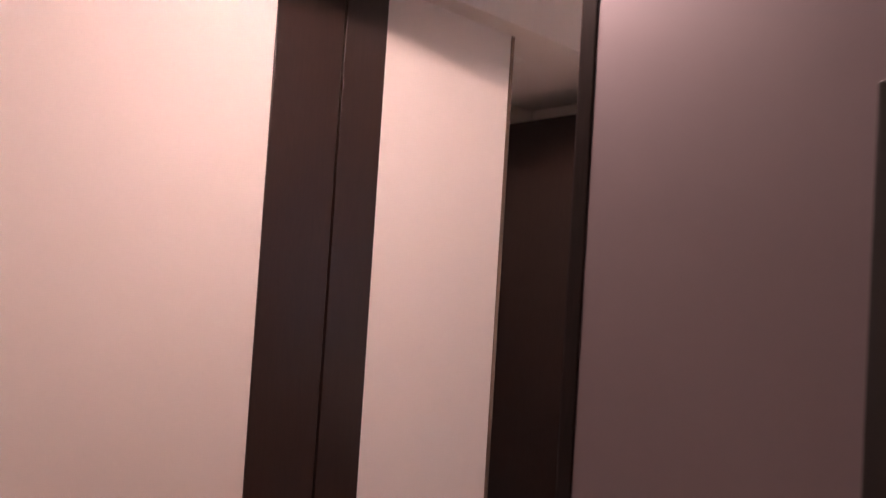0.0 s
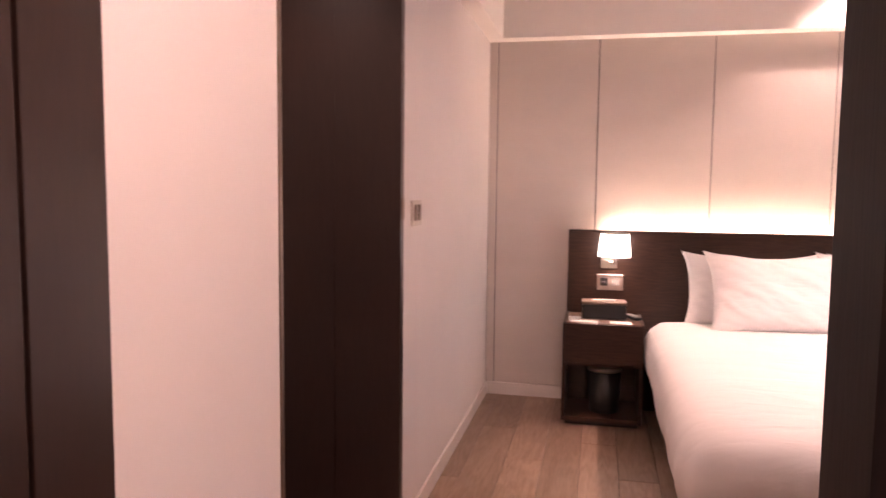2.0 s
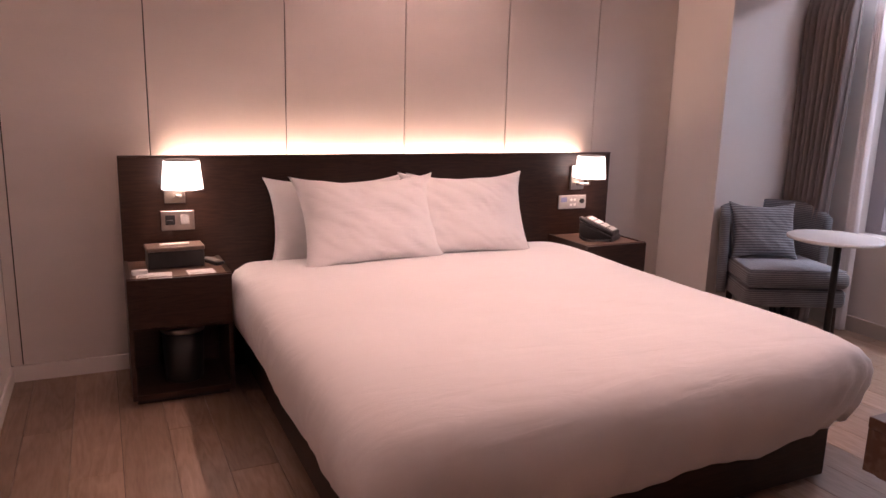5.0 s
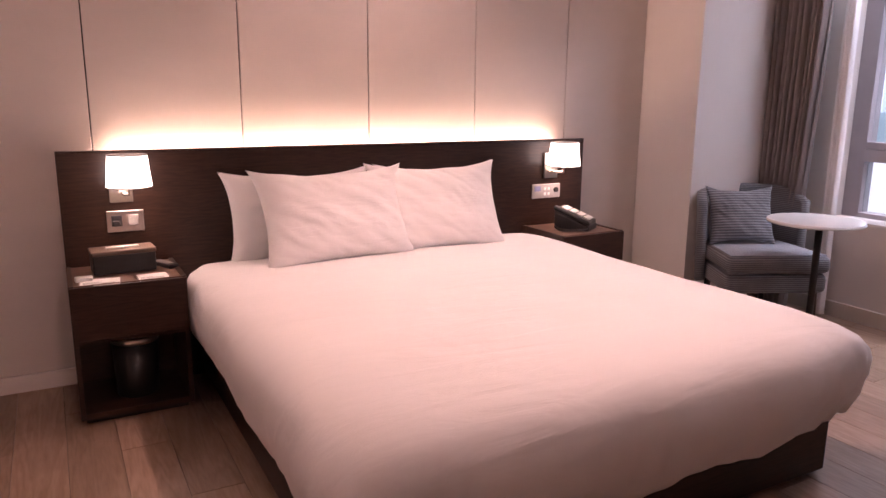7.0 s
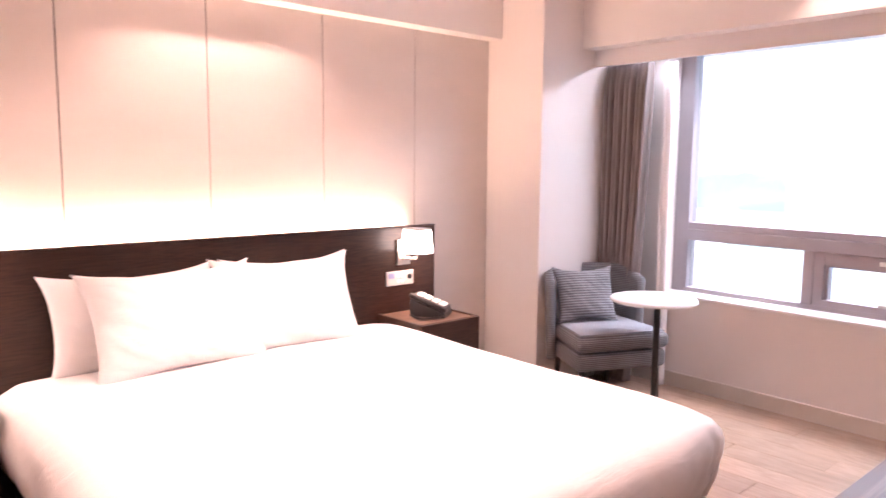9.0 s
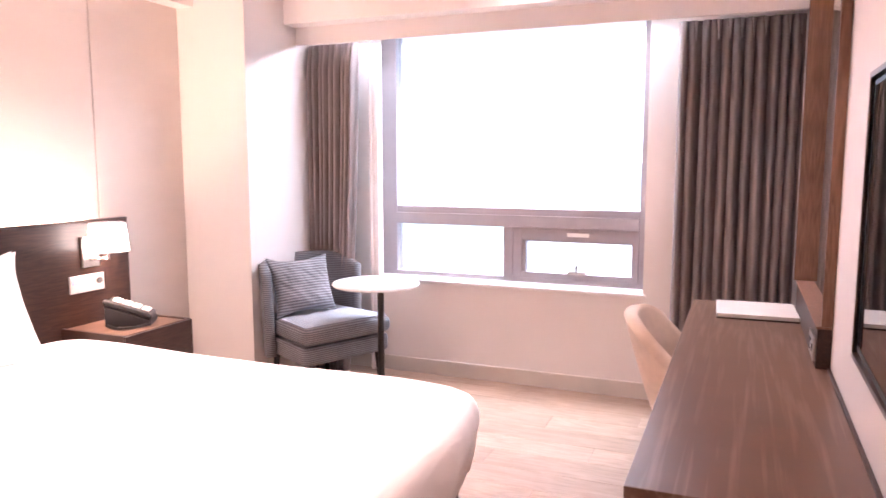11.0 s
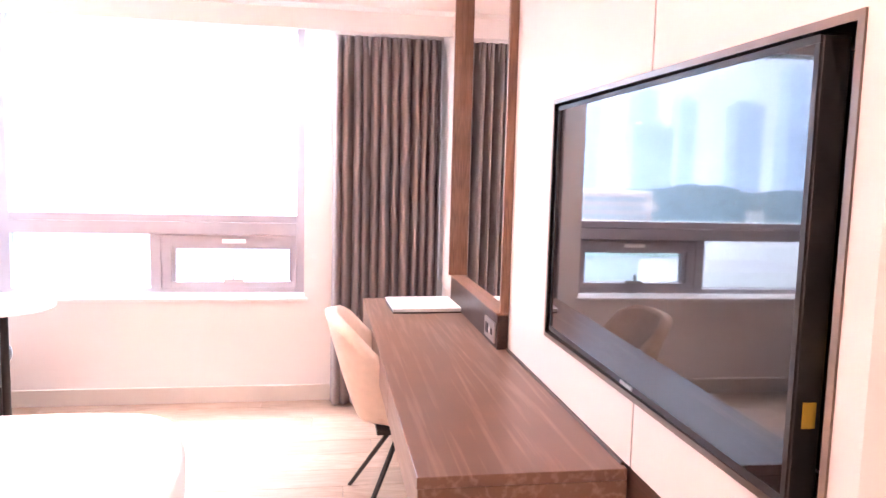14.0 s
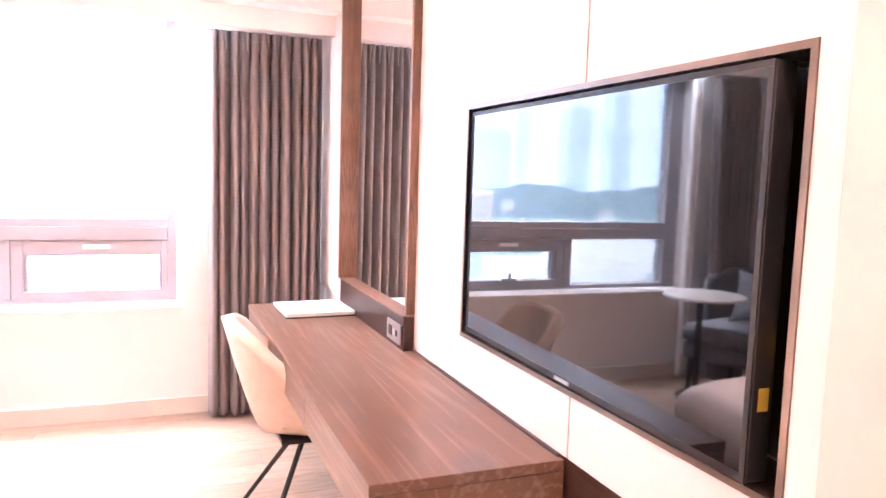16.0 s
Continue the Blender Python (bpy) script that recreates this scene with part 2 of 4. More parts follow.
def sheet(f, nu, nv):
    """A surface from f(u, v), u and v from 0 to 1."""
    bm = bmesh.new()
    g = [[bm.verts.new(f(i / nu, j / nv)) for i in range(nu + 1)] for j in range(nv + 1)]
    for j in range(nv):
        for i in range(nu):
            bm.faces.new((g[j][i], g[j][i + 1], g[j + 1][i + 1], g[j + 1][i]))
    return bm


def mesh_of(name, bm, mat, smooth=False):
    bmesh.ops.recalc_face_normals(bm, faces=bm.faces)
    me = bpy.data.meshes.new(name)
    bm.to_mesh(me)
    bm.free()
    me.materials.append(mat)
    for p in me.polygons:
        p.use_smooth = smooth
    return me


def part(name, bm, mat, parent, label="", smooth=False, thick=0.0):
    ob = new(name, mesh_of(name, bm, mat, smooth))
    ob.parent = parent
    if thick:
        mod = ob.modifiers.new("thickness", "SOLIDIFY")
        mod.thickness, mod.offset = thick, 0
    return tagged(ob, label)


def setting(name, bm, mat, label, category):
    return tagged(new(name, mesh_of(name, bm, mat)), label, category, kind="structure")


def thing(name, label, category, m=None, group=""):
    ob = new(name)
    ob.empty_display_size = 0.1
    if m is not None:
        ob.matrix_world = m
    return tagged(ob, label, category, group)


# ---- structure ----
floor = setting("floor", boxes((-1.6, 5.2, -1.6, 5.4, -0.12, -0.012)), GAP, "brown-grey oak plank floor of the room", "floor")
setting("ceiling", boxes((-1.6, 5.2, 1.15, 5.4, ZC, ZC + 0.12)), CEIL, "smooth white painted ceiling", "ceiling")
setting("ceiling_corridor", boxes((-0.34, 5.2, -1.6, 1.15, ZCOR, ZC + 0.12), (-1.6, -0.34, -1.6, 3.4, 2.46, ZC - 0.004)), CEIL, "lower white ceiling of the entrance corridor", "ceiling")
setting("bulkhead_north", boxes((XW + 0.1, 4.2, YB, YN + 0.2, ZB, ZC - 0.002)), CEIL, "white painted bulkhead above the headboard wall", "bulkhead")
setting("bulkhead_west", boxes((XW - 0.05, XW + 0.1, 1.15, YN + 0.2, ZB, ZC - 0.003)), CEIL, "white painted bulkhead along the side wall", "bulkhead")
setting("soffit_window", boxes((4.2, XE + 0.5, YS - 0.05, YC, ZSOF, ZC - 0.004)), CEIL, "white lowered soffit before the window", "soffit")
setting("curtain_fascia", boxes((XFAS, XFAS + 0.02, YS, YC, ZFAS, ZSOF)), PAINT, "white fascia board hiding the curtain track", "fascia")

wall_n = setting("wall_north", boxes((-0.6, 4.2, YN + 0.012, YN + 0.3, 0, ZC)), GAP, "headboard wall clad with tall beige panels", "wall")
JOINTS = [XW, -0.265, 0.386, 1.089, 1.788, 2.472, 3.145, XC]
for a, b in zip(JOINTS, JOINTS[1:]):
    part("panel", box(bmesh.new(), a + 0.003, b - 0.003, YN, YN + 0.011, 0.085, ZB + 0.05, 0.0015, 1), VINYL, wall_n)
setting("column", boxes((XC, XE + 0.5, YC, YN + 0.3, 0, ZC)), PAINT, "white painted corner column beside the window", "column")
wall_w = setting("wall_west", boxes((XW - 0.25, XW, 2.95, YN + 0.3, 0, ZC), (-1.6, XW, 1.247, 1.854, 0, 2.46), (-1.6, XW, -1.6, 0.841, 0, 2.46), (-1.6, XW - 0.02, 0.841, 1.247, 0, 2.46), (-1.6, -1.35, 1.85, 3.4, 0, 2.46), (-1.6, XW - 0.25, 3.2, 3.4, 0, 2.46)), PAINT, "white painted wall on the entrance side", "wall")
# television wall with a recess through its face
TX0, TX1, TZ0, TZ1 = 1.112, 2.414, 0.928, 1.648
ZP = 0.757
wall_s = setting("wall_south", boxes((1.04, XE + 0.5, 1.05, YS - 0.16, 0, ZC), (1.04, TX0, YS - 0.16, YS - 0.03, ZP, ZC), (TX1, XE + 0.5, YS - 0.16, YS - 0.03, 0, ZC), (TX0, TX1, YS - 0.16, YS - 0.03, ZP, TZ0), (TX0, TX1, YS - 0.16, YS - 0.03, TZ1, ZC)), PAINT, "cream panelled wall with a recessed television niche", "wall")


def prism(points, z0, z1):
    bm = bmesh.new()
    low, high = [bm.verts.new((x, y, z0)) for x, y in points], [bm.verts.new((x, y, z1)) for x, y in points]
    bm.faces.new(low[::-1])
    bm.faces.new(high)
    for i in range(len(points)):
        k = (i + 1) % len(points)
        bm.faces.new((low[i], low[k], high[k], high[i]))
    return bm


setting("wall_corner", prism(((1.0395, YS), (0.715, 1.1505), (1.0395, 1.1505)), 0, ZC), TVWALL, "cream splayed end of the television wall", "wall")
SEAM = 1.742
for x0, x1, z0, z1 in ((1.04, TX0, ZP, ZC), (TX0, SEAM - 0.003, ZP, TZ0), (SEAM + 0.003, TX1, ZP, TZ0), (TX0, SEAM - 0.003, TZ1, ZC), (SEAM + 0.003, TX1, TZ1, ZC), (TX1, XE, ZP, ZC)):
    part("panel", boxes((x0, x1, YS - 0.028, YS, z0, z1)), TVWALL, wall_s)
for z0, z1 in ((ZP, TZ0 - 0.015), (TZ1 + 0.015, ZC)):
    part("joint", boxes((SEAM - 0.0029, SEAM + 0.0029, YS - 0.028, YS - 0.004, z0, z1)), GAP, wall_s)
setting("wall_south_lower", boxes((1.04, XE, YS - 0.16, YS - 0.06, 0, ZP)), PAINT, "plain wall below the panelling and desk", "wall")
# window wall, opening through it
WY0, WY1, WZ0, WZ1 = 2.41, 4.235, 0.645, 2.55
setting("wall_east", boxes((XE, XE + 0.3, 1.0, WY0, 0, ZC), (XE, XE + 0.3, WY1, 5.2, 0, ZC), (XE, XE + 0.3, WY0, WY1, 0, WZ0 - 0.02), (XE, XE + 0.3, WY0, WY1, WZ1, ZC)), PAINT, "white painted window wall", "wall")
setting("wall_corridor", boxes((-1.6, 5.2, -1.6, -1.4, 0, ZC), (5.0, 5.2, -1.4, 1.0, 0, ZC)), PAINT, "plain white wall closing the corridor", "wall")
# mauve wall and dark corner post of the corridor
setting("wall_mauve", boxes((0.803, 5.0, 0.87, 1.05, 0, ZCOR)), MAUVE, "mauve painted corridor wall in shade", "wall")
setting("corner_trim", boxes((0.768, 0.803, 0.866, 1.03, 0, ZCOR), bevel=0.004), POSTW, "near-black corner strip of the corridor wall", "trim")
post = setting("corner_post", boxes((0.667, 0.768, 1.0, 1.15, 0, ZCOR), (0.768, 1.039, 1.05, 1.15, 0, ZCOR)), POSTW, "near-black wooden post at the corner of the partition", "post")
part("service_panel", boxes((0.685, 0.745, 0.992, 0.9995, 0.6, 1.15), bevel=0.002), STEEL, post, "narrow dark framed panel")
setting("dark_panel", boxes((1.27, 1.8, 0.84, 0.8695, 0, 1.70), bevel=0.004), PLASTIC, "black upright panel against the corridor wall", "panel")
# dark pilaster with one joint in the west wall, and the wardrobe niche
pil = setting("pilaster", boxes((XW - 0.018, XW - 0.012, 0.841, 1.247, 0, 2.46)), GAP, "dark walnut pilaster in two boards", "pilaster")
part("board", boxes((XW - 0.012, XW + 0.006, 0.842, 1.075, 0, 2.46), bevel=0.002), DARKV, pil)
part("board", boxes((XW - 0.012, XW + 0.006, 1.083, 1.246, 0, 2.46), bevel=0.002), DARKV, pil)
setting("niche_trim", boxes((XW - 0.03, XW + 0.004, 1.8542, 1.872, 0, 2.46), bevel=0.002), BRONZE, "bronze metal trim on the niche edge", "trim")
ward = thing("wardrobe", "dark walnut wardrobe side standing in the niche", "wardrobe", pose(0, 0, 0))
part("side_panel", boxes((-1.34, -0.58, 2.925, 2.945, 0, 2.32), bevel=0.001), DARKV, ward)
part("front_post", boxes((-0.579, XW + 0.004, 2.905, 2.949, 0, 2.375), bevel=0.002), DARKV, ward)
part("hinge", boxes((XW + 0.0045, XW + 0.009, 2.915, 2.94, 1.28, 1.36)), BRONZE, ward, "small brass hinge plate")

# skirting
for name, row in (("baseboard_north", (XW + 0.012, XC, YN - 0.012, YN + 0.01, 0, 0.083)), ("baseboard_west", (XW, XW + 0.012, 2.955, YN, 0, 0.083)), ("baseboard_east", (XE - 0.012, XE, 1.6, YC, 0, 0.10)), ("baseboard_column", (XC - 0.012, XC - 0.0005, YC, YN - 0.012, 0, 0.083)), ("baseboard_corridor", (XW, XW + 0.012, 1.25, 1.85, 0, 0.083))):
    setting(name, boxes(row, bevel=0.003), SKIRT if "east" in name else PAINT, "low painted skirting board", "baseboard")

# ---- window ----
FX = 4.865
win = setting("window_1", boxes((FX - 0.045, FX + 0.06, WY0, WY0 + 0.05, WZ0, WZ1), (FX - 0.045, FX + 0.06, WY1 - 0.11, WY1, WZ0, WZ1), (FX - 0.045, FX + 0.06, WY0, WY1, WZ1 - 0.06, WZ1), (FX - 0.045, FX + 0.06, WY0 + 0.05, WY1 - 0.11, WZ0, WZ0 + 0.03)), ALU, "large fixed window in a grey aluminium frame", "window")
part("transom", boxes((FX - 0.06, FX + 0.055, WY0 + 0.051, WY1 - 0.111, 1.008, 1.085), (FX - 0.045, FX + 0.05, WY0 + 0.051, WY1 - 0.111, 1.086, 1.132), bevel=0.003), ALU, win)
part("mullion", boxes((FX - 0.055, FX + 0.055, 3.272, 3.336, WZ0 + 0.031, 1.007), bevel=0.003), ALU, win)
sash = part("sash", boxes((FX - 0.05, FX + 0.04, 3.212, 3.271, 0.676, 1.006), (FX - 0.05, FX + 0.04, 2.461, 2.49, 0.676, 1.006), (FX - 0.05, FX + 0.04, 2.49, 3.212, 0.93, 1.006), (FX - 0.05, FX + 0.04, 2.49, 3.212, 0.676, 0.716), bevel=0.002), ALU, win, "top-hung vent sash")
part("inner_frame", boxes((FX - 0.03, FX + 0.03, 3.19, 3.2115, 0.717, 0.929), (FX - 0.03, FX + 0.03, 2.4905, 2.505, 0.717, 0.929), (FX - 0.03, FX + 0.03, 2.505, 3.19, 0.918, 0.929)), ALU, sash)
part("latch", boxes((FX - 0.075, FX - 0.051, 2.78, 2.90, 0.716, 0.735), (FX - 0.085, FX - 0.06, 2.835, 2.85, 0.735, 0.775), bevel=0.004), GREYP, sash, "grey window latch")
part("notice", boxes((FX - 0.0535, FX - 0.0505, 2.77, 2.91, 0.957, 0.982)), WHITEP, sash, "white notice strip")
for y0, y1, z0, z1 in ((WY0 + 0.05, WY1 - 0.11, 1.132, WZ1 - 0.06), (3.336, WY1 - 0.11, 0.675, 1.008), (2.505, 3.19, 0.716, 0.918)):
    pane = part("pane", boxes((FX, FX + 0.006, y0, y1, z0, z1)), GLASS, win)
    pane.visible_shadow = False
part("sill", boxes((XE - 0.012, FX - 0.046, WY0 - 0.02, WY1, WZ0 - 0.022, WZ0 - 0.001), bevel=0.004), PAINT, win, "white window board")

# ---- things: bed ----
BX0, BX1, BY0 = 0.80, 2.70, 2.83
head = thing("headboard", "long dark walnut veneered headboard with lit top edge", "headboard")
part("board", box(bmesh.new(), 0.225, 3.19, 4.945, 5.03, 0.0, 1.135, 0.003), DARK, head)
part("led_strip", boxes((0.40, 3.03, 5.034, 5.05, 1.085, 1.095)), LED, head, "warm white light strip")
part("cap", box(bmesh.new(), 0.225, 3.19, 4.942, 4.985, 1.1355, 1.142, 0.001), DARK, head)
for x in (0.9, 1.75, 2.6):
    lamp("headboard_glow", "AREA", pose(x, 5.062, 1.10, 180, 0, 0), 4.2, (1.0, 0.68, 0.46), shape="RECTANGLE", size=0.86, size_y=0.03)

bed = thing("bed", "large made bed with smooth white duvet on a dark base", "bed")
part("base", box(bmesh.new(), BX0, BX1, BY0, 4.94, 0.02, 0.27, 0.006), DARK, bed, "dark fabric box base")
part("plinth", boxes((BX0 + 0.08, BX1 - 0.08, BY0 + 0.08, 4.90, 0.0, 0.0195)), STEEL, bed)


def duvet():
    """Closed rounded slab whose skirt tucks in, with sag and tuck folds."""
    x0, x1, y0, y1, zt, zb = 0.69, 2.80, 2.69, 4.935, 0.615, 0.205
    prof = [(0.62, zt), (0.25, zt + 0.004), (0.14, zt - 0.006), (0.075, zt - 0.025), (0.03, zt - 0.065), (0.006, zt - 0.12), (0.0, zt - 0.17), (0.012, zt - 0.24), (0.035, zt - 0.31), (0.07, zt - 0.37), (0.105, zb), (0.14, zb + 0.01)]
    bm = bmesh.new()
    n = 520
    rings = []
    for d, z in prof:
        ring = []
        for i in range(n):
            a = 2 * math.pi * i / n
            hx, hy = (x1 - x0) / 2 - d, (y1 - y0) / 2 - d
            p = 16.0
            c, s = math.cos(a), math.sin(a)
            k = (abs(c) ** p + abs(s) ** p) ** (-1 / p)
            x, y = (x0 + x1) / 2 + hx * c * k, (y0 + y1) / 2 + hy * s * k
            low = max(0.0, min(1.0, (zt - 0.03 - z) / 0.35))
            corner = math.exp(-((abs(abs(c) - abs(s))) / 0.22) ** 2)
            if y < 3.6:
                flare = corner * (0.35 + 2.6 * max(0.0, min(1.0, (zt - 0.03 - z) / 0.35)) * max(0.0, 1 - (zt - 0.03 - z) / 0.35))
                x += 0.17 * flare if c > 0 else 0
                y += (0.11 if c > 0 else 0.02) * flare
            w = noise.noise(Vector((x * 3.1, y * 3.1, z * 2.0)))
            f = low * (0.008 * math.sin(a * 46 + 3 * w) * 0.5 + 0.017 * corner * math.sin(a * 96 + 4 * w + 3 * low) + 0.02 * w)
            x += f * c * k
            y += f * s * k
            zz = z + 0.010 * noise.noise(Vector((x * 1.6, y * 1.6, 2.0))) + 0.004 * noise.noise(Vector((x * 6, y * 6, 5.0))) * (1 - low)
            if z <= zb + 0.02:
                zz += 0.03 * noise.noise(Vector((x * 2.2, y * 2.2, 9.0))) + (0.06 * corner if y < 3.6 else 0)
            zz -= 0.035 * corner * (1 - low) * max(0, 1 - d / 0.3) if y < 3.6 else 0
            ring.append(bm.verts.new((x, min(y, 4.938), zz)))
        rings.append(ring)
    for a, b in zip(rings, rings[1:]):
        for i in range(n):
            bm.faces.new((a[i], a[(i + 1) % n], b[(i + 1) % n], b[i]))
    # top infill as a grid of the innermost ring shrunk to the middle
    last = rings[0]
    mid = bm.verts.new(((x0 + x1) / 2, (y0 + y1) / 2, zt + 0.004))
    inner = []
    for k in (0.66, 0.33):
        ring = []
        for v in last:
            q = mid.co.lerp(v.co, k)
            q.z = zt + 0.008 * noise.noise(Vector((q.x * 2.2, q.y * 2.2, 1.0)))
            ring.append(bm.verts.new(q))
        prev = inner[-1] if inner else last
        for i in range(n):
            bm.faces.new((prev[i], ring[i], ring[(i + 1) % n], prev[(i + 1) % n]))
        inner.append(ring)
    for i in range(n):
        bm.faces.new((inner[-1][i], mid, inner[-1][(i + 1) % n]))
    return bm


part("duvet", duvet(), LINEN, bed, "smooth white cotton duvet tucked in at the foot", smooth=True)


def pillow_mesh(w, h, t, seed):
    """A plump pillow lying in its own plane, with pinched corners and creases."""
    bm = bmesh.new()
    n = 48
    for side in (1, -1):
        def f(u, v):
            a, b = 2 * u - 1, 2 * v - 1
            edge = (1 - abs(a) ** 2.6) * (1 - abs(b) ** 2.6)
            pull = 1 - 0.15 * (1 - a * a) * abs(b) ** 3 - 0.02 * noise.noise(Vector((a * 2.5, seed, b)))
            pull2 = 1 - 0.08 * (1 - b * b) * abs(a) ** 3
            z = side * t / 2 * max(edge, 0) ** 0.55
            z += 0.012 * noise.noise(Vector((a * 2 + seed, b * 2, seed))) * (edge > 0.01)
            crease = noise.noise(Vector(((a + b) * 4.2 + seed, (a - b) * 0.9, seed)))
            z += side * 0.006 * crease * min(1, edge * 3)
            tight = abs(noise.noise(Vector(((a + 0.8 * b) * 5.5 + 2 * seed, (a - b) * 1.1, seed + 3))))
            z -= side * 0.008 * max(0, 1 - tight * 4.5) * min(1, edge * 2) * max(0, noise.noise(Vector((a * 1.7, b * 1.7, seed + 8))) + 0.35)
            ear = 1 + 0.05 * abs(a * b) ** 5
            return (a * w / 2 * pull2 * ear, b * h / 2 * pull * ear, z)
        g = sheet(f, n, n)
        me = bpy.data.meshes.new("half")
        g.to_mesh(me)
        g.free()
        bm.from_mesh(me)
        bpy.data.meshes.remove(me)
    bmesh.ops.remove_doubles(bm, verts=bm.verts, dist=0.0004)
    return bm


def pillow(m, seed, label, w=0.72, h=0.48, t=0.17):
    ob = tagged(new("pillow", mesh_of("pillow", pillow_mesh(w, h, t, seed), LINEN, True)), label, "pillow", "pillows on the bed")
    ob.matrix_world = m
    return ob


pillow(pose(1.305, 4.835, 0.80, 76, 0, 2), 1.0, "white cotton pillow standing against the headboard", w=0.76, h=0.46)
pillow(pose(2.09, 4.835, 0.805, 76, 0, -3), 4.0, "white cotton pillow standing against the headboard", w=0.70, h=0.46)
pillow(pose(1.43, 4.655, 0.812, 65, 0, 4), 7.0, "plump white pillow leaning on the pillow behind", w=0.79, h=0.50)
pillow(pose(2.02, 4.70, 0.812, 66, 0, -3), 11.0, "plump white pillow with creased side", w=0.74, h=0.50)


# ---- nightstands ----
def nightstand(x0, x1, label, open_shelf):
    y0, y1, zt = 4.53, 4.943, 0.62
    ns = thing("nightstand", label, "nightstand")
    part("side", boxes((x0, x0 + 0.02, y0 + 0.012, y1, 0.03, zt), bevel=0.001), DARK, ns)
    part("side", boxes((x1 - 0.02, x1, y0 + 0.012, y1, 0.03, zt), bevel=0.001), DARK, ns)
    part("top", boxes((x0 + 0.02, x1 - 0.02, y0 + 0.012, y1, zt - 0.025, zt - 0.006)), DESKW, ns, "brown veneered tray top")
    part("lip", boxes((x0 + 0.0205, x1 - 0.0205, y0 + 0.012, y0 + 0.024, zt - 0.0055, zt), bevel=0.001), DESKW, ns)
    dr = part("drawer_front", boxes((x0 + 0.002, x1 - 0.002, y0 - 0.004, y0 + 0.011, 0.385, zt - 0.004), bevel=0.002), DARK, ns)
    part("shelf", boxes((x0 + 0.02, x1 - 0.02, y0 + 0.012, y1, 0.365, 0.384)), DARK, ns)
    part("bottom", boxes((x0 + 0.02, x1 - 0.02, y0 + 0.012, y1, 0.03, 0.055)), DARK, ns)
    # Added plinth; its near-black colour stands in for shade under the sides.
    part("plinth", boxes((x0 + 0.021, x1 - 0.021, y0 + 0.05, y1, 0, 0.0295)), STEEL, ns)
    part("back", boxes((x0 + 0.021, x1 - 0.021, y1 - 0.01, y1 - 0.0005, 0.056, 0.364)), DARK, ns)
    return ns


nightstand(0.222, 0.686, "dark walnut nightstand with open shelf and cards on top", True)
nightstand(2.74, 3.19, "dark walnut nightstand with a telephone on top", True)

bin_ = thing("waste_bin", "black round waste bin with steel rim in the nightstand", "waste bin", pose(0.47, 4.72, 0.055))
part("body", lathe([(0.085, 0), (0.09, 0.005), (0.10, 0.25), (0.095, 0.25), (0.08, 0.01)]), PLASTIC, bin_, smooth=True)
part("rim", lathe([(0.097, 0.2505), (0.103, 0.252), (0.103, 0.278), (0.097, 0.28)]), METAL, bin_, "steel rim", smooth=True)

tis = thing("tissue_box", "brown leatherette tissue box with a tissue slot", "tissue box", pose(0.455, 4.79, 0.615, 0, 0, 3))
part("body", box(bmesh.new(), -0.13, 0.13, -0.065, 0.065, 0, 0.085, 0.006), PLASTIC, tis)
lid_ = part("lid", box(bmesh.new(), -0.134, 0.134, -0.069, 0.069, 0.0855, 0.105, 0.005), LEATHER, tis, "paler brown lid")
part("slot_tissue", box(bmesh.new(), -0.07, 0.07, -0.012, 0.012, 0.1055, 0.112, 0.003), PAPER, lid_, "white tissue in the slot")
for x, y, w, r in ((0.345, 4.595, 0.155, -4), (0.555, 4.60, 0.125, 3)):
    c = tagged(new("card", mesh_of("card", boxes((-w / 2, w / 2, -0.055, 0.055, 0, 0.004), bevel=0.001), PAPER)), "white printed card lying on the nightstand", "card", "cards on the nightstand")
    c.matrix_world = pose(x, y, 0.6145, 0, 0, r)
    part("print_line", boxes((-w / 2 + 0.01, w / 2 - 0.02, -0.03, -0.022, 0.0042, 0.0048), (-w / 2 + 0.01, 0, -0.01, -0.004, 0.0042, 0.0048)), GREYP, c)
rc = thing("remote_control", "black remote control lying on the nightstand", "remote control", pose(0.63, 4.80, 0.6145, 0, 0, 25))
part("body", box(bmesh.new(), -0.026, 0.026, -0.08, 0.08, 0, 0.018, 0.005), PLASTIC, rc)
part("keypad", box(bmesh.new(), -0.018, 0.018, -0.05, 0.05, 0.0182, 0.0205, 0.001), GREYP, rc)
soap = tagged(new("eye_drops_box", mesh_of("eye_drops_box", box(bmesh.new(), -0.035, 0.035, -0.016, 0.016, 0, 0.024, 0.006), WHITEP)), "small white box lying beside the card", "small box")
soap.matrix_world = pose(0.285, 4.64, 0.6145, 0, 0, 8)


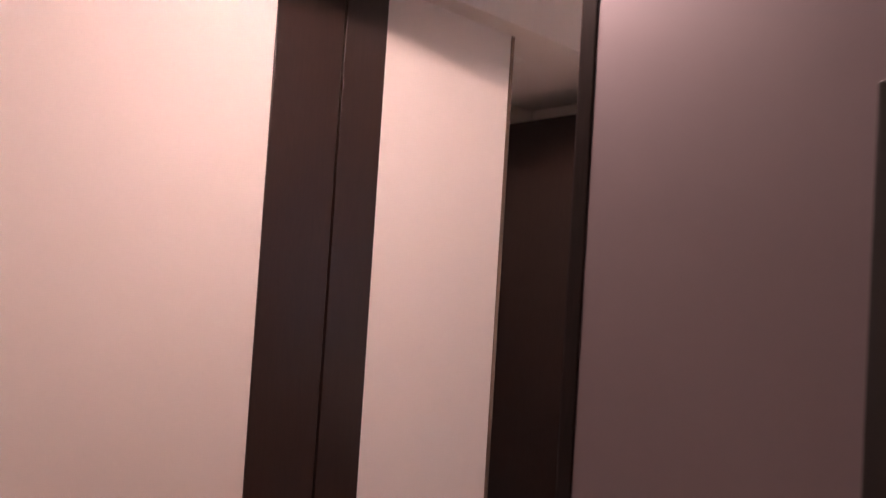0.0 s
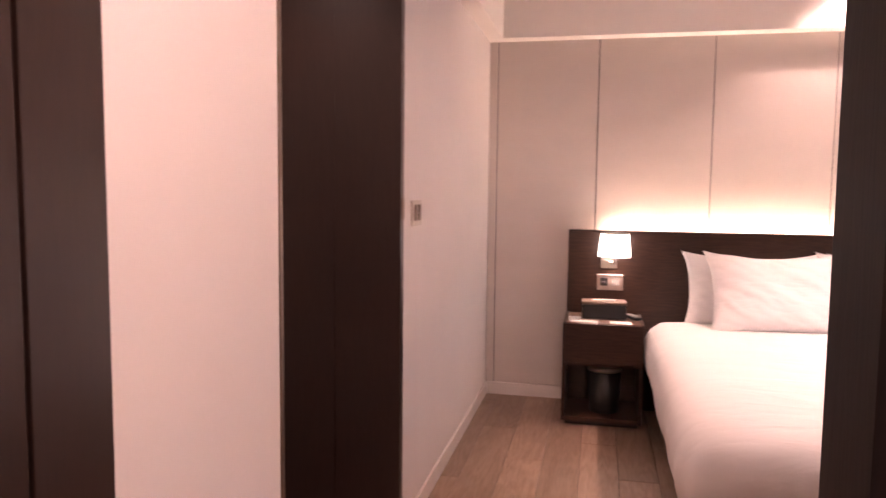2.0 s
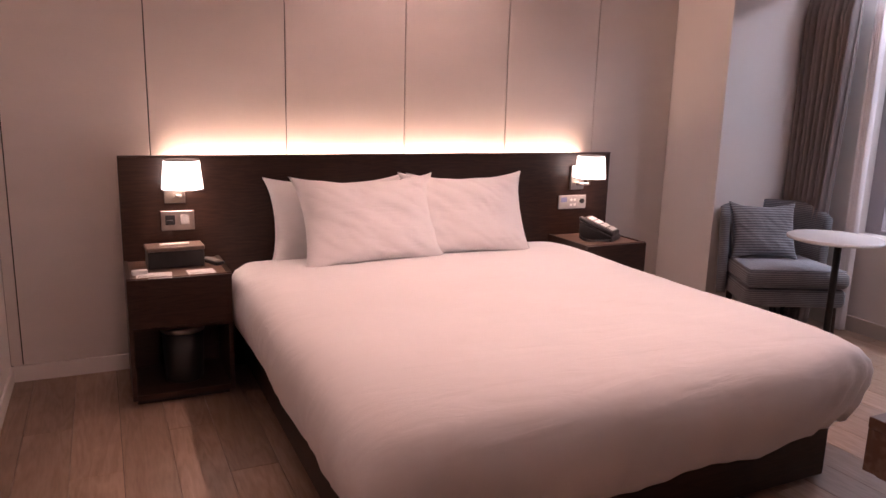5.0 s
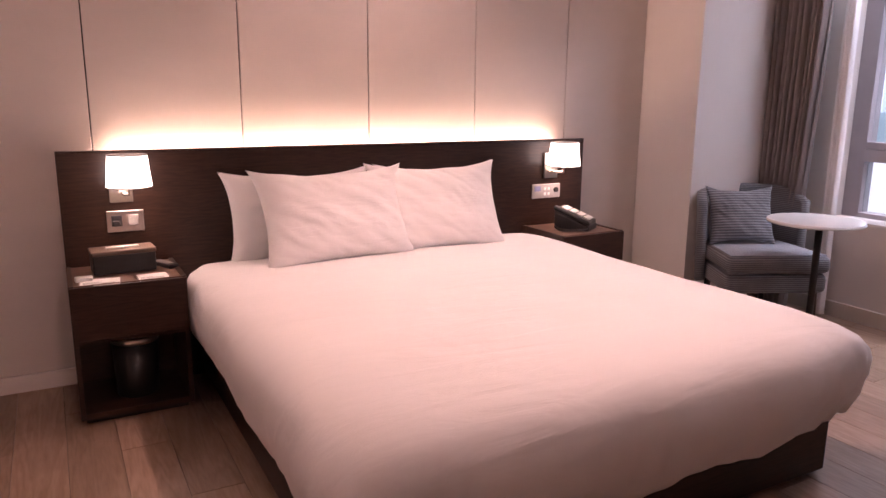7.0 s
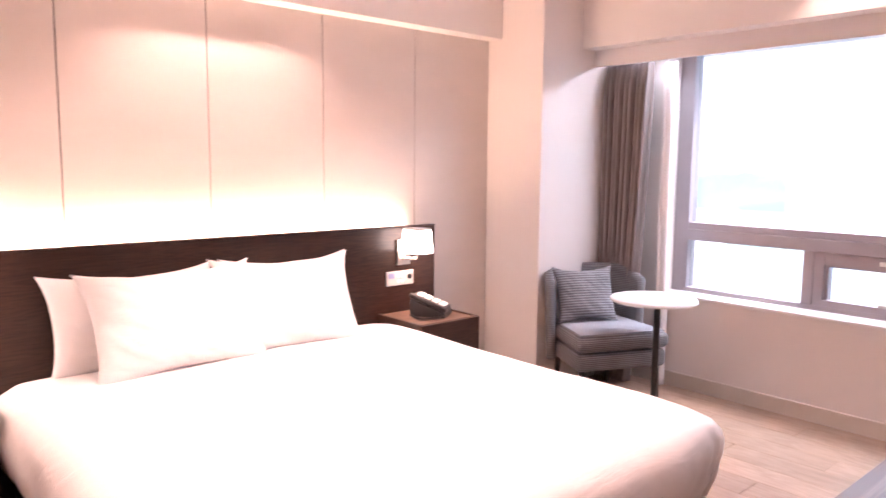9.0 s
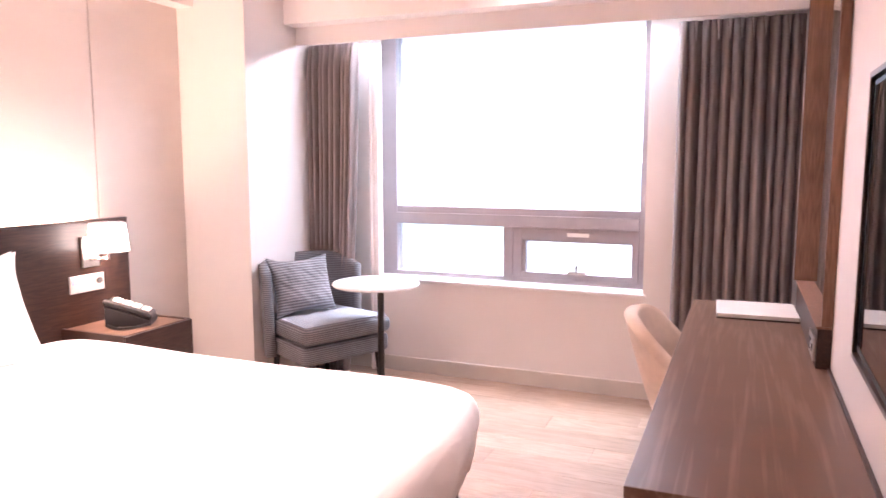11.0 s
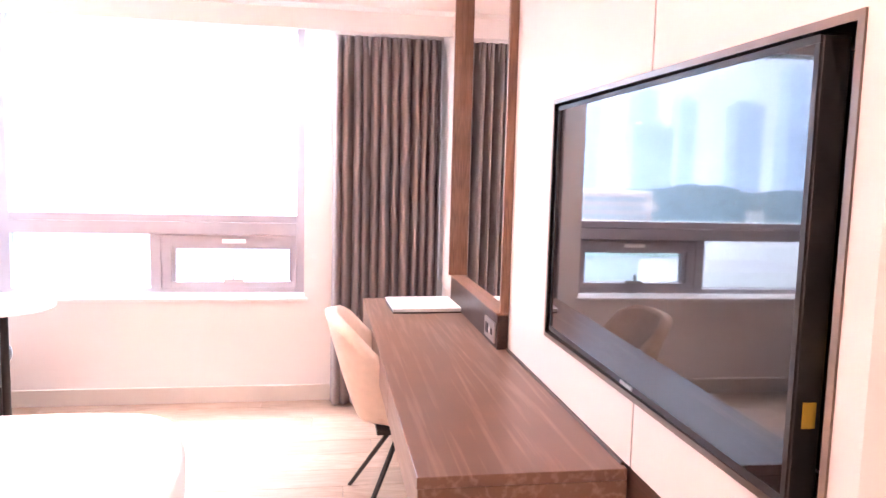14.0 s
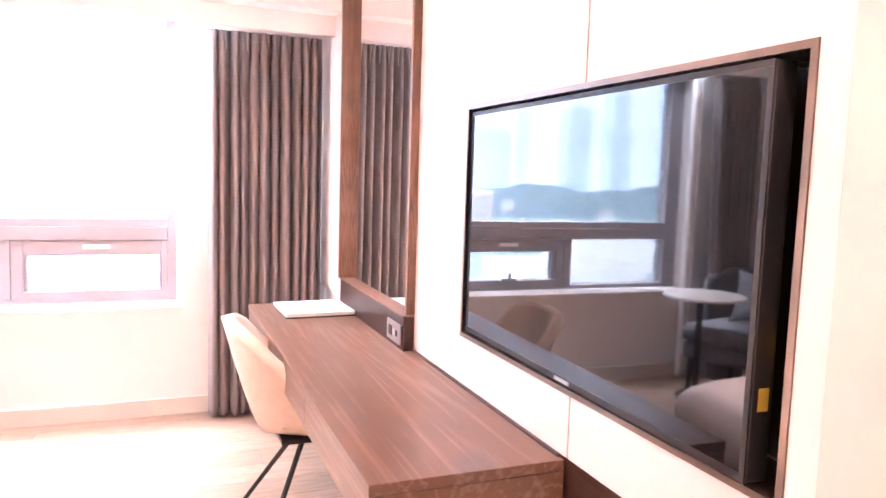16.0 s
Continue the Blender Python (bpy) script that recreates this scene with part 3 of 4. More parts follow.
# ---- wall lamps ----
def wall_lamp(x):
    wl_ = thing("wall_lamp", "lit bedside wall lamp with white drum shade", "lamp", pose(x, 4.944, 0.0), "bedside lamps")
    bp_ = part("backplate", box(bmesh.new(), -0.05, 0.05, -0.018, 0, 0.905, 1.06, 0.003), METAL, wl_, "brushed nickel plate")
    part("arm", rods(((0, -0.018, 0.945), (0.02, -0.06, 0.945), 0.008), ((0.02, -0.06, 0.945), (0.03, -0.10, 0.95), 0.008), ((0.03, -0.10, 0.945), (0.03, -0.10, 1.0), 0.007)), METAL, wl_, smooth=True)
    part("knob", rods(((0.0, -0.018, 0.945), (0.0, -0.034, 0.945), 0.012)), METAL, bp_)
    sh = lathe([(0.098, 0.985), (0.084, 1.128), (0.081, 1.128), (0.095, 0.985)], 40)
    bmesh.ops.translate(sh, vec=(0.03, -0.105, 0), verts=sh.verts)
    shade = part("shade", sh, SHADE, wl_, "glowing white fabric shade", smooth=True)
    for rr, z in ((0.0985, 0.985), (0.0845, 1.126)):
        rim = lathe([(rr, z), (rr + 0.0012, z + 0.001), (rr + 0.0012, z + 0.004), (rr, z + 0.005)], 40)
        bmesh.ops.translate(rim, vec=(0.03, -0.105, 0), verts=rim.verts)
        part("rim", rim, PAPER, shade)
    for z, d in ((0.975, 180), (1.14, 0)):
        lamp("bedside_glow", "SPOT", pose(x + 0.03, 4.944 - 0.105, z, d, 0, 0) @ pose(0, 0, 0, 180, 0, 0), 3.5 if d else 1.0, WARM, spot_size=radians(130), spot_blend=0.6, shadow_soft_size=0.05)
    return wl_


wall_lamp(0.48)
wall_lamp(2.93)


def socket_plate(x0, x1, z0, z1, label, gadgets):
    sp = thing("switch_plate", label, "switch plate", pose(0, 4.944, 0))
    part("plate", box(bmesh.new(), x0, x1, -0.010, 0, z0, z1, 0.003), METAL if gadgets else GREYP, sp)
    w, h = x1 - x0, z1 - z0
    if gadgets:
        sk = part("socket", boxes((x0 + 0.02, x0 + 0.066, -0.013, -0.0101, z0 + 0.028, z1 - 0.022), bevel=0.001), PLASTIC, sp, "black socket")
        part("plug", boxes((x0 + 0.025, x0 + 0.055, -0.03, -0.0131, z0 + 0.035, z0 + 0.055), bevel=0.002), PLASTIC, sk)
        part("jack", boxes((x0 + 0.09, x0 + 0.135, -0.013, -0.0101, z0 + 0.028, z1 - 0.022), bevel=0.001), GREYP, sp, "grey data socket")
    else:
        part("display", boxes((x0 + 0.015, x0 + 0.06, -0.012, -0.0101, z0 + 0.045, z1 - 0.012)), material("blue_display", (0.25, 0.27, 0.45), 0.2), sp, "small bluish display")
        for i in range(2):
            for j in range(2):
                part("button", boxes((x0 + 0.085 + 0.028 * i, x0 + 0.102 + 0.028 * i, -0.0125, -0.0101, z0 + 0.018 + 0.032 * j, z0 + 0.034 + 0.032 * j), bevel=0.001), WHITEP, sp)
        part("dial", rods(((x1 - 0.035, -0.0101, z0 + 0.05), (x1 - 0.035, -0.02, z0 + 0.05), 0.016)), PLASTIC, sp, "round black dial")
    return sp


socket_plate(0.41, 0.57, 0.765, 0.865, "nickel socket plate with plugged charger on the headboard", True)
socket_plate(2.80, 3.01, 0.78, 0.868, "grey bedside control plate with display and dial", False)

tel = thing("telephone", "black desk telephone with printed keys and coiled cord", "telephone", pose(2.99, 4.74, 0.614, 0, 0, 32) @ Matrix.Scale(1.08, 4))
base = bmesh.new()
box(base, -0.075, 0.075, -0.10, 0.10, 0.0, 0.03, 0.006)
for v in base.verts:
    v.co.z += max(0, (v.co.y + 0.1)) * 0.36 if v.co.z > 0.015 else 0
tel_body = part("body", base, PLASTIC, tel)
hs = bmesh.new()
box(hs, -0.078, -0.030, -0.105, 0.105, 0.032, 0.056, 0.009, 3)
for v in hs.verts:
    v.co.z += (v.co.y + 0.1) * 0.36
part("handset", hs, PLASTIC, tel)
pad = box(bmesh.new(), -0.026, 0.07, -0.095, 0.095, 0.031, 0.05, 0.004)
for v in pad.verts:
    v.co.z += (v.co.y + 0.1) * 0.36
part("keypad", pad, PLASTIC, tel)
for i in range(4):
    k = boxes((-0.02, 0.062, -0.082 + 0.042 * i, -0.05 + 0.042 * i, 0.0505, 0.055))
    for v in k.verts:
        v.co.z += (v.co.y + 0.1) * 0.36
    part("key_row", k, WHITEP, tel_body, "white printed key row")
cord = bpy.data.curves.new("cord", "CURVE")
cord.dimensions, cord.bevel_depth = "3D", 0.003
sp = cord.splines.new("POLY")
sp.points.add(120)
for i, p in enumerate(sp.points):
    t = i / 120
    p.co = (-0.08 - 0.09 * math.sin(math.pi * t) + 0.006 * math.cos(t * 150), -0.1 + 0.19 * t, 0.012 + 0.006 * math.sin(t * 150), 1)
cord.materials.append(PLASTIC)
co_ = new("cord", cord)
co_.parent = tel

# ---- light switch on the west wall ----
sw = thing("light_switch", "nickel light switch with two rockers on the wall", "switch", pose(XW, 3.135, 1.297))
part("plate", box(bmesh.new(), 0, 0.009, -0.075, 0.075, -0.052, 0.052, 0.002), METAL, sw)
for y in (-0.03, 0.03):
    part("rocker", box(bmesh.new(), 0.0092, 0.014, y - 0.017, y + 0.017, -0.03, 0.035, 0.002), BRONZE, sw)

# ---- armchair, cushion, table ----
AC = pose(4.10, 4.315, 0, 0, 0, -24)
arm = thing("armchair", "low grey striped armchair with curved back", "armchair", AC)


def slab(w0, w1, d0, d1, z0, z1, r):
    """A cushion block: rounded, a little narrower at the back."""
    bm = bmesh.new()
    box(bm, -w0 / 2, w0 / 2, d0, d1, z0, z1, r, 4)
    for v in bm.verts:
        k = (v.co.y - d0) / (d1 - d0)
        v.co.x *= 1 + (w1 / w0 - 1) * k
    return bm


part("seat_base", slab(0.64, 0.52, -0.30, 0.26, 0.245, 0.365, 0.035), STRIPE, arm, "striped base", smooth=True)
part("seat_cushion", slab(0.65, 0.53, -0.32, 0.24, 0.37, 0.475, 0.04), STRIPE, arm, "padded seat cushion", smooth=True)
part("seat_top", slab(0.60, 0.49, -0.29, 0.21, 0.4755, 0.482, 0.003), PLAINUP, arm, "plain grey seat top", smooth=True)


def back_shell(u, v):
    a = radians(-82 + 164 * u)
    rx, ry = 0.33, 0.31
    side = abs(2 * u - 1)
    top = 0.84 - 0.30 * max(0, side - 0.55) ** 1.6
    z = 0.25 + v * (top - 0.25)
    lean = 0.05 * v
    return (rx * math.sin(a) * (1 + 0.04 * v), 0.0 + ry * math.cos(a) + lean * math.cos(a), z)


part("backrest", sheet(back_shell, 40, 12), STRIPE, arm, "curved striped back", smooth=True, thick=0.055)
for x, y in ((-0.26, -0.25), (0.26, -0.25), (-0.19, 0.22), (0.19, 0.22)):
    part("leg", rods(((x * 1.05, y * 1.06, 0), (x, y, 0.246), 0.014, 0.024), n=12), DARKV, arm, "tapered dark wooden leg")
cu = tagged(new("cushion", mesh_of("cushion", pillow_mesh(0.43, 0.37, 0.13, 3.0), weave("grey_cushion_weave", (0.11, 0.11, 0.12), (0.26, 0.26, 0.285), 0.017, 1), True)), "square grey striped cushion leaning on the armchair", "cushion")
cu.matrix_world = AC @ pose(-0.06, 0.11, 0.66, 72, 0, 0)

tb = thing("side_table", "small round white table on a dark metal post", "table", pose(4.03, 3.88, 0))
part("tabletop", lathe([(0.23, 0.700), (0.255, 0.704), (0.26, 0.712), (0.255, 0.722), (0.23, 0.724)], 64), MARBLE, tb, smooth=False)
part("post", rods(((0, -0.03, 0.012), (0, -0.03, 0.6995), 0.02)), STEEL, tb, smooth=True)
ft = lathe([(0.20, 0), (0.205, 0.004), (0.20, 0.011), (0.03, 0.013)], 48)
bmesh.ops.translate(ft, vec=(0.07, 0.13, 0), verts=ft.verts)
part("foot", ft, STEEL, tb, "flat round foot")


# ---- curtains ----
def curtain(y0, y1, x, label, folds, mat=CURTAIN, depth=0.042, top=2.20, drift=0.0):
    def f(u, v):
        z = 0.012 + v * (top - 0.012)
        pinch = 1 - 0.65 * max(0.0, (v - 0.93) / 0.07)
        ph = (u * folds + 0.38 * noise.noise(Vector((u * folds * 0.8, 4.0 + x, 0.2 * z)))) * 2 * math.pi
        wob = 0.9 * noise.noise(Vector((u * 7, z * 0.5, x))) * (1 - 0.7 * v)
        amp = depth * (0.85 + 0.5 * noise.noise(Vector((u * folds, 0.3, 2.0)))) * pinch
        xx = x + amp * math.sin(ph + wob) + 0.3 * amp * math.sin(2 * ph + 1.0)
        yy = y0 + (y1 - y0) * u + 0.012 * math.cos(ph * 1.0 + wob) + drift * (1 - v) ** 1.5 * (1 - u)
        return (xx, yy, z)
    cu_ = thing("curtain", label, "curtain")
    part("fabric", sheet(f, folds * 14, 46), mat, cu_, smooth=True, thick=0.003)
    return cu_


rc_ = curtain(1.605, 2.24, 4.545, "dark grey-brown pleated curtain hanging open beside the desk", 11, depth=0.05)
for i in range(11):
    y = 1.605 + 0.635 * (i + 0.5) / 11
    part("pleat", rods(((4.522, y, 2.09), (4.528, y, 2.195), 0.004, 0.013), n=8), CURTAIN, rc_)
curtain(4.215, 4.595, 4.47, "dark grey-brown curtain gathered beside the column", 9, drift=0.11)
curtain(4.125, 4.20, 4.585, "white sheer curtain gathered beside the dark curtain", 4, SHEER, 0.02)

# ---- desk, mirror, television ----
DX0, DX1, DY1 = 1.752, 4.03, 2.084
desk = thing("desk", "long brown walnut wall desk with drawers", "desk")
part("top", box(bmesh.new(), DX0, DX1, YS + 0.001, DY1, 0.722, 0.75, 0.002), DESKW, desk)
part("end_panel", boxes((DX0, DX0 + 0.025, YS + 0.001, DY1 - 0.002, 0.615, 0.7215), bevel=0.001), DESKW, desk)
part("end_panel", boxes((DX1 - 0.025, DX1, YS + 0.001, DY1 - 0.002, 0.615, 0.7215), bevel=0.001), DESKW, desk)
for i in range(3):
    w = (DX1 - DX0 - 0.05) / 3
    part("drawer_front", boxes((DX0 + 0.026 + i * w, DX0 + 0.023 + (i + 1) * w, DY1 - 0.022, DY1 - 0.002, 0.617, 0.7205), bevel=0.001), DESKW, desk)
part("bottom", boxes((DX0 + 0.025, DX1 - 0.025, YS + 0.001, DY1 - 0.022, 0.60, 0.6165)), DESKW, desk)
part("back_rail", boxes((1.50, DX1, YS - 0.055, YS - 0.004, 0.64, 0.7525)), DARK, desk, "dark rail along the wall")
part("leg", boxes((1.60, 1.64, YS - 0.05, YS - 0.01, 0, 0.6395)), STEEL, desk)
part("wall_strip", boxes((DX0 + 0.02, 2.88, YS + 0.0015, YS + 0.010, 0.7505, 0.758)), DARK, desk)

MX0, MX1 = 2.885, 3.93
mir = thing("wall_mirror", "tall mirror in a walnut frame standing on the desk", "mirror")
part("ledge_board", boxes((MX0, MX1, YS + 0.001, YS + 0.045, 0.7505, 0.885), bevel=0.002), DARK, mir, "dark board below the mirror")
part("ledge_top", boxes((MX0, MX1, YS + 0.0015, YS + 0.05, 0.8855, 0.893), bevel=0.001), FRAMEW, mir)
part("frame_side", boxes((MX0, MX0 + 0.022, YS + 0.001, YS + 0.035, 0.8935, 2.6), bevel=0.001), FRAMEW, mir)
part("frame_side", boxes((MX1 - 0.022, MX1, YS + 0.001, YS + 0.06, 0.8935, 2.6), bevel=0.001), FRAMEW, mir)
part("frame_top", boxes((MX0 + 0.022, MX1 - 0.022, YS + 0.001, YS + 0.035, 2.578, 2.6)), FRAMEW, mir)
part("glass", boxes((MX0 + 0.0225, MX1 - 0.0225, YS + 0.004, YS + 0.012, 0.8935, 2.577)), MIRROR, mir, "clear mirror glass")
so = thing("desk_socket", "nickel socket plate on the board under the mirror", "socket", pose(2.99, YS + 0.0455, 0.81))
part("plate", box(bmesh.new(), -0.085, 0.085, 0, 0.008, -0.04, 0.04, 0.002), METAL, so)
part("socket", boxes((0.012, 0.055, 0.0081, 0.011, -0.02, 0.02), bevel=0.001), PLASTIC, so)
part("jack", boxes((-0.055, -0.035, 0.0081, 0.011, -0.012, 0.012), bevel=0.001), PLASTIC, so)
part("switch", boxes((-0.02, 0.0, 0.0081, 0.011, -0.012, 0.012), bevel=0.001), WHITEP, so)

fold = thing("guest_folder", "closed white folder with dark edge lying on the desk", "folder", pose(3.78, 1.80, 0.7502, 0, 0, 2))
part("cover", box(bmesh.new(), -0.17, 0.16, -0.165, 0.17, 0.0, 0.006, 0.001), PLASTIC, fold, "dark lower cover")
part("page_block", box(bmesh.new(), -0.165, 0.158, -0.163, 0.166, 0.0062, 0.018, 0.002), PAPER, fold)
part("top_cover", box(bmesh.new(), -0.17, 0.16, -0.165, 0.17, 0.0182, 0.024, 0.002), WHITEP, fold, "white upper cover")

rec = thing("recess_surround", "thin bronze metal frame round the television recess", "wall frame")
for row in ((TX0 - 0.014, TX1 + 0.014, TZ1, TZ1 + 0.014), (TX0 - 0.014, TX1 + 0.014, TZ0 - 0.014, TZ0), (TX0 - 0.014, TX0, TZ0, TZ1), (TX1, TX1 + 0.014, TZ0, TZ1)):
    part("edge", boxes((row[0], row[1], YS - 0.14, YS + 0.004, row[2], row[3])), BRONZE, rec)
part("lining", boxes((TX0, TX1, YS - 0.158, YS - 0.150, TZ0, TZ1)), PLASTIC, rec, "black recess lining")
tv = thing("television", "large flat black television in the wall recess, switched off", "television", pose(2.402, YS - 0.006, 0, 0, 0, -1.0) @ pose(-2.402, -(YS - 0.006), 0))
VX0, VX1, VZ0, VZ1 = 1.168, 2.406, 0.936, 1.639
YT = YS - 0.006
tvb = part("body", boxes((VX0, VX1, YT - 0.05, YT - 0.004, VZ0, VZ1), bevel=0.003), PLASTIC, tv)
part("screen", boxes((VX0 + 0.012, VX1 - 0.012, YT - 0.0038, YT - 0.001, VZ0 + 0.016, VZ1 - 0.012)), SCREEN, tv, "glossy black screen")
for row in ((VX0, VX1, VZ1 - 0.0118, VZ1), (VX0, VX1, VZ0, VZ0 + 0.0158), (VX0, VX0 + 0.0118, VZ0 + 0.016, VZ1 - 0.012), (VX1 - 0.0118, VX1, VZ0 + 0.016, VZ1 - 0.012)):
    part("bezel", boxes((row[0], row[1], YT - 0.0036, YT, row[2], row[3])), STEEL, tv)
part("badge", boxes((1.74, 1.81, YT + 0.0005, YT + 0.003, VZ0 + 0.003, VZ0 + 0.012)), METAL, tvb, "small silver badge")
part("label_sticker", boxes((VX0 - 0.0015, VX0 - 0.0003, YT - 0.040, YT - 0.018, 1.06, 1.10)), material("yellow_sticker", (0.45, 0.30, 0.04), 0.5), tvb, "yellow sticker")
part("standby_lamp", boxes((1.13, 1.136, YS - 0.12, YS - 0.114, 1.15, 1.156)), glowing("amber_lamp", (1.0, 0.5, 0.1), 8.0), tv)

# ---- desk chair ----
dc = thing("desk_chair", "beige fabric shell chair pushed under the desk", "chair", pose(3.13, 1.955, 0, 0, 0, 0) @ Matrix.Diagonal((1.1, 1.06, 1.0, 1.0)))


def shell(u, v):
    s = 2 * u - 1
    if v < 0.45:
        k = v / 0.45
        y, z = -0.20 + 0.36 * k, 0.435 - 0.02 * math.sin(math.pi * k)
        w, lift = 0.21 + 0.02 * k, 0.02 + 0.13 * k ** 2
    else:
        k = (v - 0.45) / 0.55
        y, z = 0.16 + 0.13 * k ** 0.9, 0.435 + 0.425 * k ** 1.1
        w, lift = 0.23 - 0.03 * k, 0.15 * (1 - k)
    y2 = y - (0.16 * (1 - 0.55 * max(0, (v - 0.45) / 0.55)) * abs(s) ** 3 if v > 0.45 else 0.16 * abs(s) ** 3 * (v / 0.45) ** 3)
    round_top = 0.06 * abs(s) ** 4 * max(0, (v - 0.7) / 0.3)
    return (w * s, y2, z + lift * abs(s) ** 2.5 - round_top)


part("shell", sheet(shell, 28, 36), BOUCLE, dc, "padded bucket shell", smooth=True, thick=0.045)
part("seat_pad", slab(0.36, 0.34, -0.19, 0.12, 0.45, 0.485, 0.015), BOUCLE, dc, smooth=True)
part("crossbar", boxes((-0.16, 0.16, -0.12, 0.12, 0.395, 0.415), bevel=0.004), STEEL, dc, "black steel seat frame")
for x, y in ((-0.25, -0.22), (0.25, -0.22), (-0.25, 0.20), (0.25, 0.20)):
    part("leg", rods(((x, y, 0.0), (x * 0.15, y * 0.2 - 0.03, 0.395), 0.009, 0.011), n=10), STEEL, dc, "slim black steel leg")


# ---- ceiling fittings ----
def downlight(x, y, z, watts, size=70, blend=0.5):
    d = thing("downlight", "round recessed ceiling downlight, lit, of a set partly added as fill", "ceiling light", pose(x, y, z), "ceiling downlights")
    part("ring", lathe([(0.05, -0.001), (0.056, -0.004), (0.05, -0.005), (0.04, -0.0015)], 32), WHITEP, d)
    part("lens", lathe([(0.001, -0.0012), (0.039, -0.0012), (0.039, -0.0005)], 24), BULB, d)
    lamp("downlight_beam", "SPOT", pose(x, y, z - 0.02), watts, WARM, spot_size=radians(size), spot_blend=blend, shadow_soft_size=0.03)


downlight(1.82, 4.77, ZC, 30, 105)
downlight(3.95, 2.9, ZC, 10, 105)
# Next three are unseen: fill added over the bed, corridor and entry.
downlight(1.85, 3.65, ZC, 98, 80, 0.6)
downlight(0.66, 0.78, ZCOR, 46, 174, 0.1)
downlight(0.6, 1.9, ZC, 8, 140)
downlight(2.55, 2.45, ZC, 12, 100)
# Weak corridor fill, likewise added out of view.
downlight(0.7, -0.95, ZCOR, 6, 150)
downlight(-0.75, 2.35, 2.46, 10, 140)
ac = thing("air_slot", "long narrow air slot in the ceiling", "air vent", pose(-0.16, 4.1, ZC))
part("frame", boxes((-0.035, -0.028, -0.5, 0.5, -0.004, -0.0005), (0.028, 0.035, -0.5, 0.5, -0.004, -0.0005), (-0.028, 0.028, -0.5, -0.493, -0.004, -0.0005), (-0.028, 0.028, 0.493, 0.5, -0.004, -0.0005)), WHITEP, ac)
part("slot", boxes((-0.027, 0.027, -0.492, 0.492, -0.002, -0.0006)), GAP, ac)
part("blade", boxes((-0.004, 0.004, -0.492, 0.492, -0.0035, -0.0021)), WHITEP, ac)

# ---- outside: overcast distance, its haze put in as glow ----
# Aerial haze as emission in the colour; nothing it covers is a lamp.
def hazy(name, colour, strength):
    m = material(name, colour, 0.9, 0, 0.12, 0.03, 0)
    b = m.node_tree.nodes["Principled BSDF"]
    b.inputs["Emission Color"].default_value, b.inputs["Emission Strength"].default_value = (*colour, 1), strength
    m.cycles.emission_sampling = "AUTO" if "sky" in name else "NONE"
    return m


# Glowing sheet in place of the sky; it also sends daylight in.
setting("backdrop", boxes((700, 702, -1500, 1500, -60, 900)), hazy("sky_glow", (0.84, 0.92, 1.0), 0.74), "glowing sheet standing for the pale overcast sky behind the city", "sky")
setting("ground_outside", boxes((12, 900, -900, 900, -20.5, -20)), hazy("haze_glow_ground", (0.55, 0.66, 0.66), 0.56), "distant pale streets far below the window", "ground")
HAZE = hazy("haze_glow_concrete", (0.66, 0.77, 0.92), 0.62)
HAZED = hazy("haze_glow_window", (0.58, 0.70, 0.86), 0.6)
HILL = hazy("haze_glow_woods", (0.37, 0.48, 0.50), 0.54)
LIGHTROOF = hazy("haze_glow_roof", (0.80, 0.80, 0.78), 0.75)
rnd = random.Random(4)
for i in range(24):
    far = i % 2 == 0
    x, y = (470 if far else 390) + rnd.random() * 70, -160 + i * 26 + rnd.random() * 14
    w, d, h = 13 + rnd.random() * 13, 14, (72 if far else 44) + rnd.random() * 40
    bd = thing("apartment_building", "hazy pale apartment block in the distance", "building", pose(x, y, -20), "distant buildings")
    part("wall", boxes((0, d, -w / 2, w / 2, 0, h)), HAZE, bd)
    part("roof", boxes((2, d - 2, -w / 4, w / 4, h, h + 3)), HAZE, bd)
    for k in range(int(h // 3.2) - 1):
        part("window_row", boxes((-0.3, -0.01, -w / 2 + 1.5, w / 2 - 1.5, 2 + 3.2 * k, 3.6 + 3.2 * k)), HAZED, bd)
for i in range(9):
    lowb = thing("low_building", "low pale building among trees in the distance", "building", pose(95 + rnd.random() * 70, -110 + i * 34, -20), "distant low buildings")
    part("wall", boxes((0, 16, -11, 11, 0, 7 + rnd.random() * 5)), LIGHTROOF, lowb)


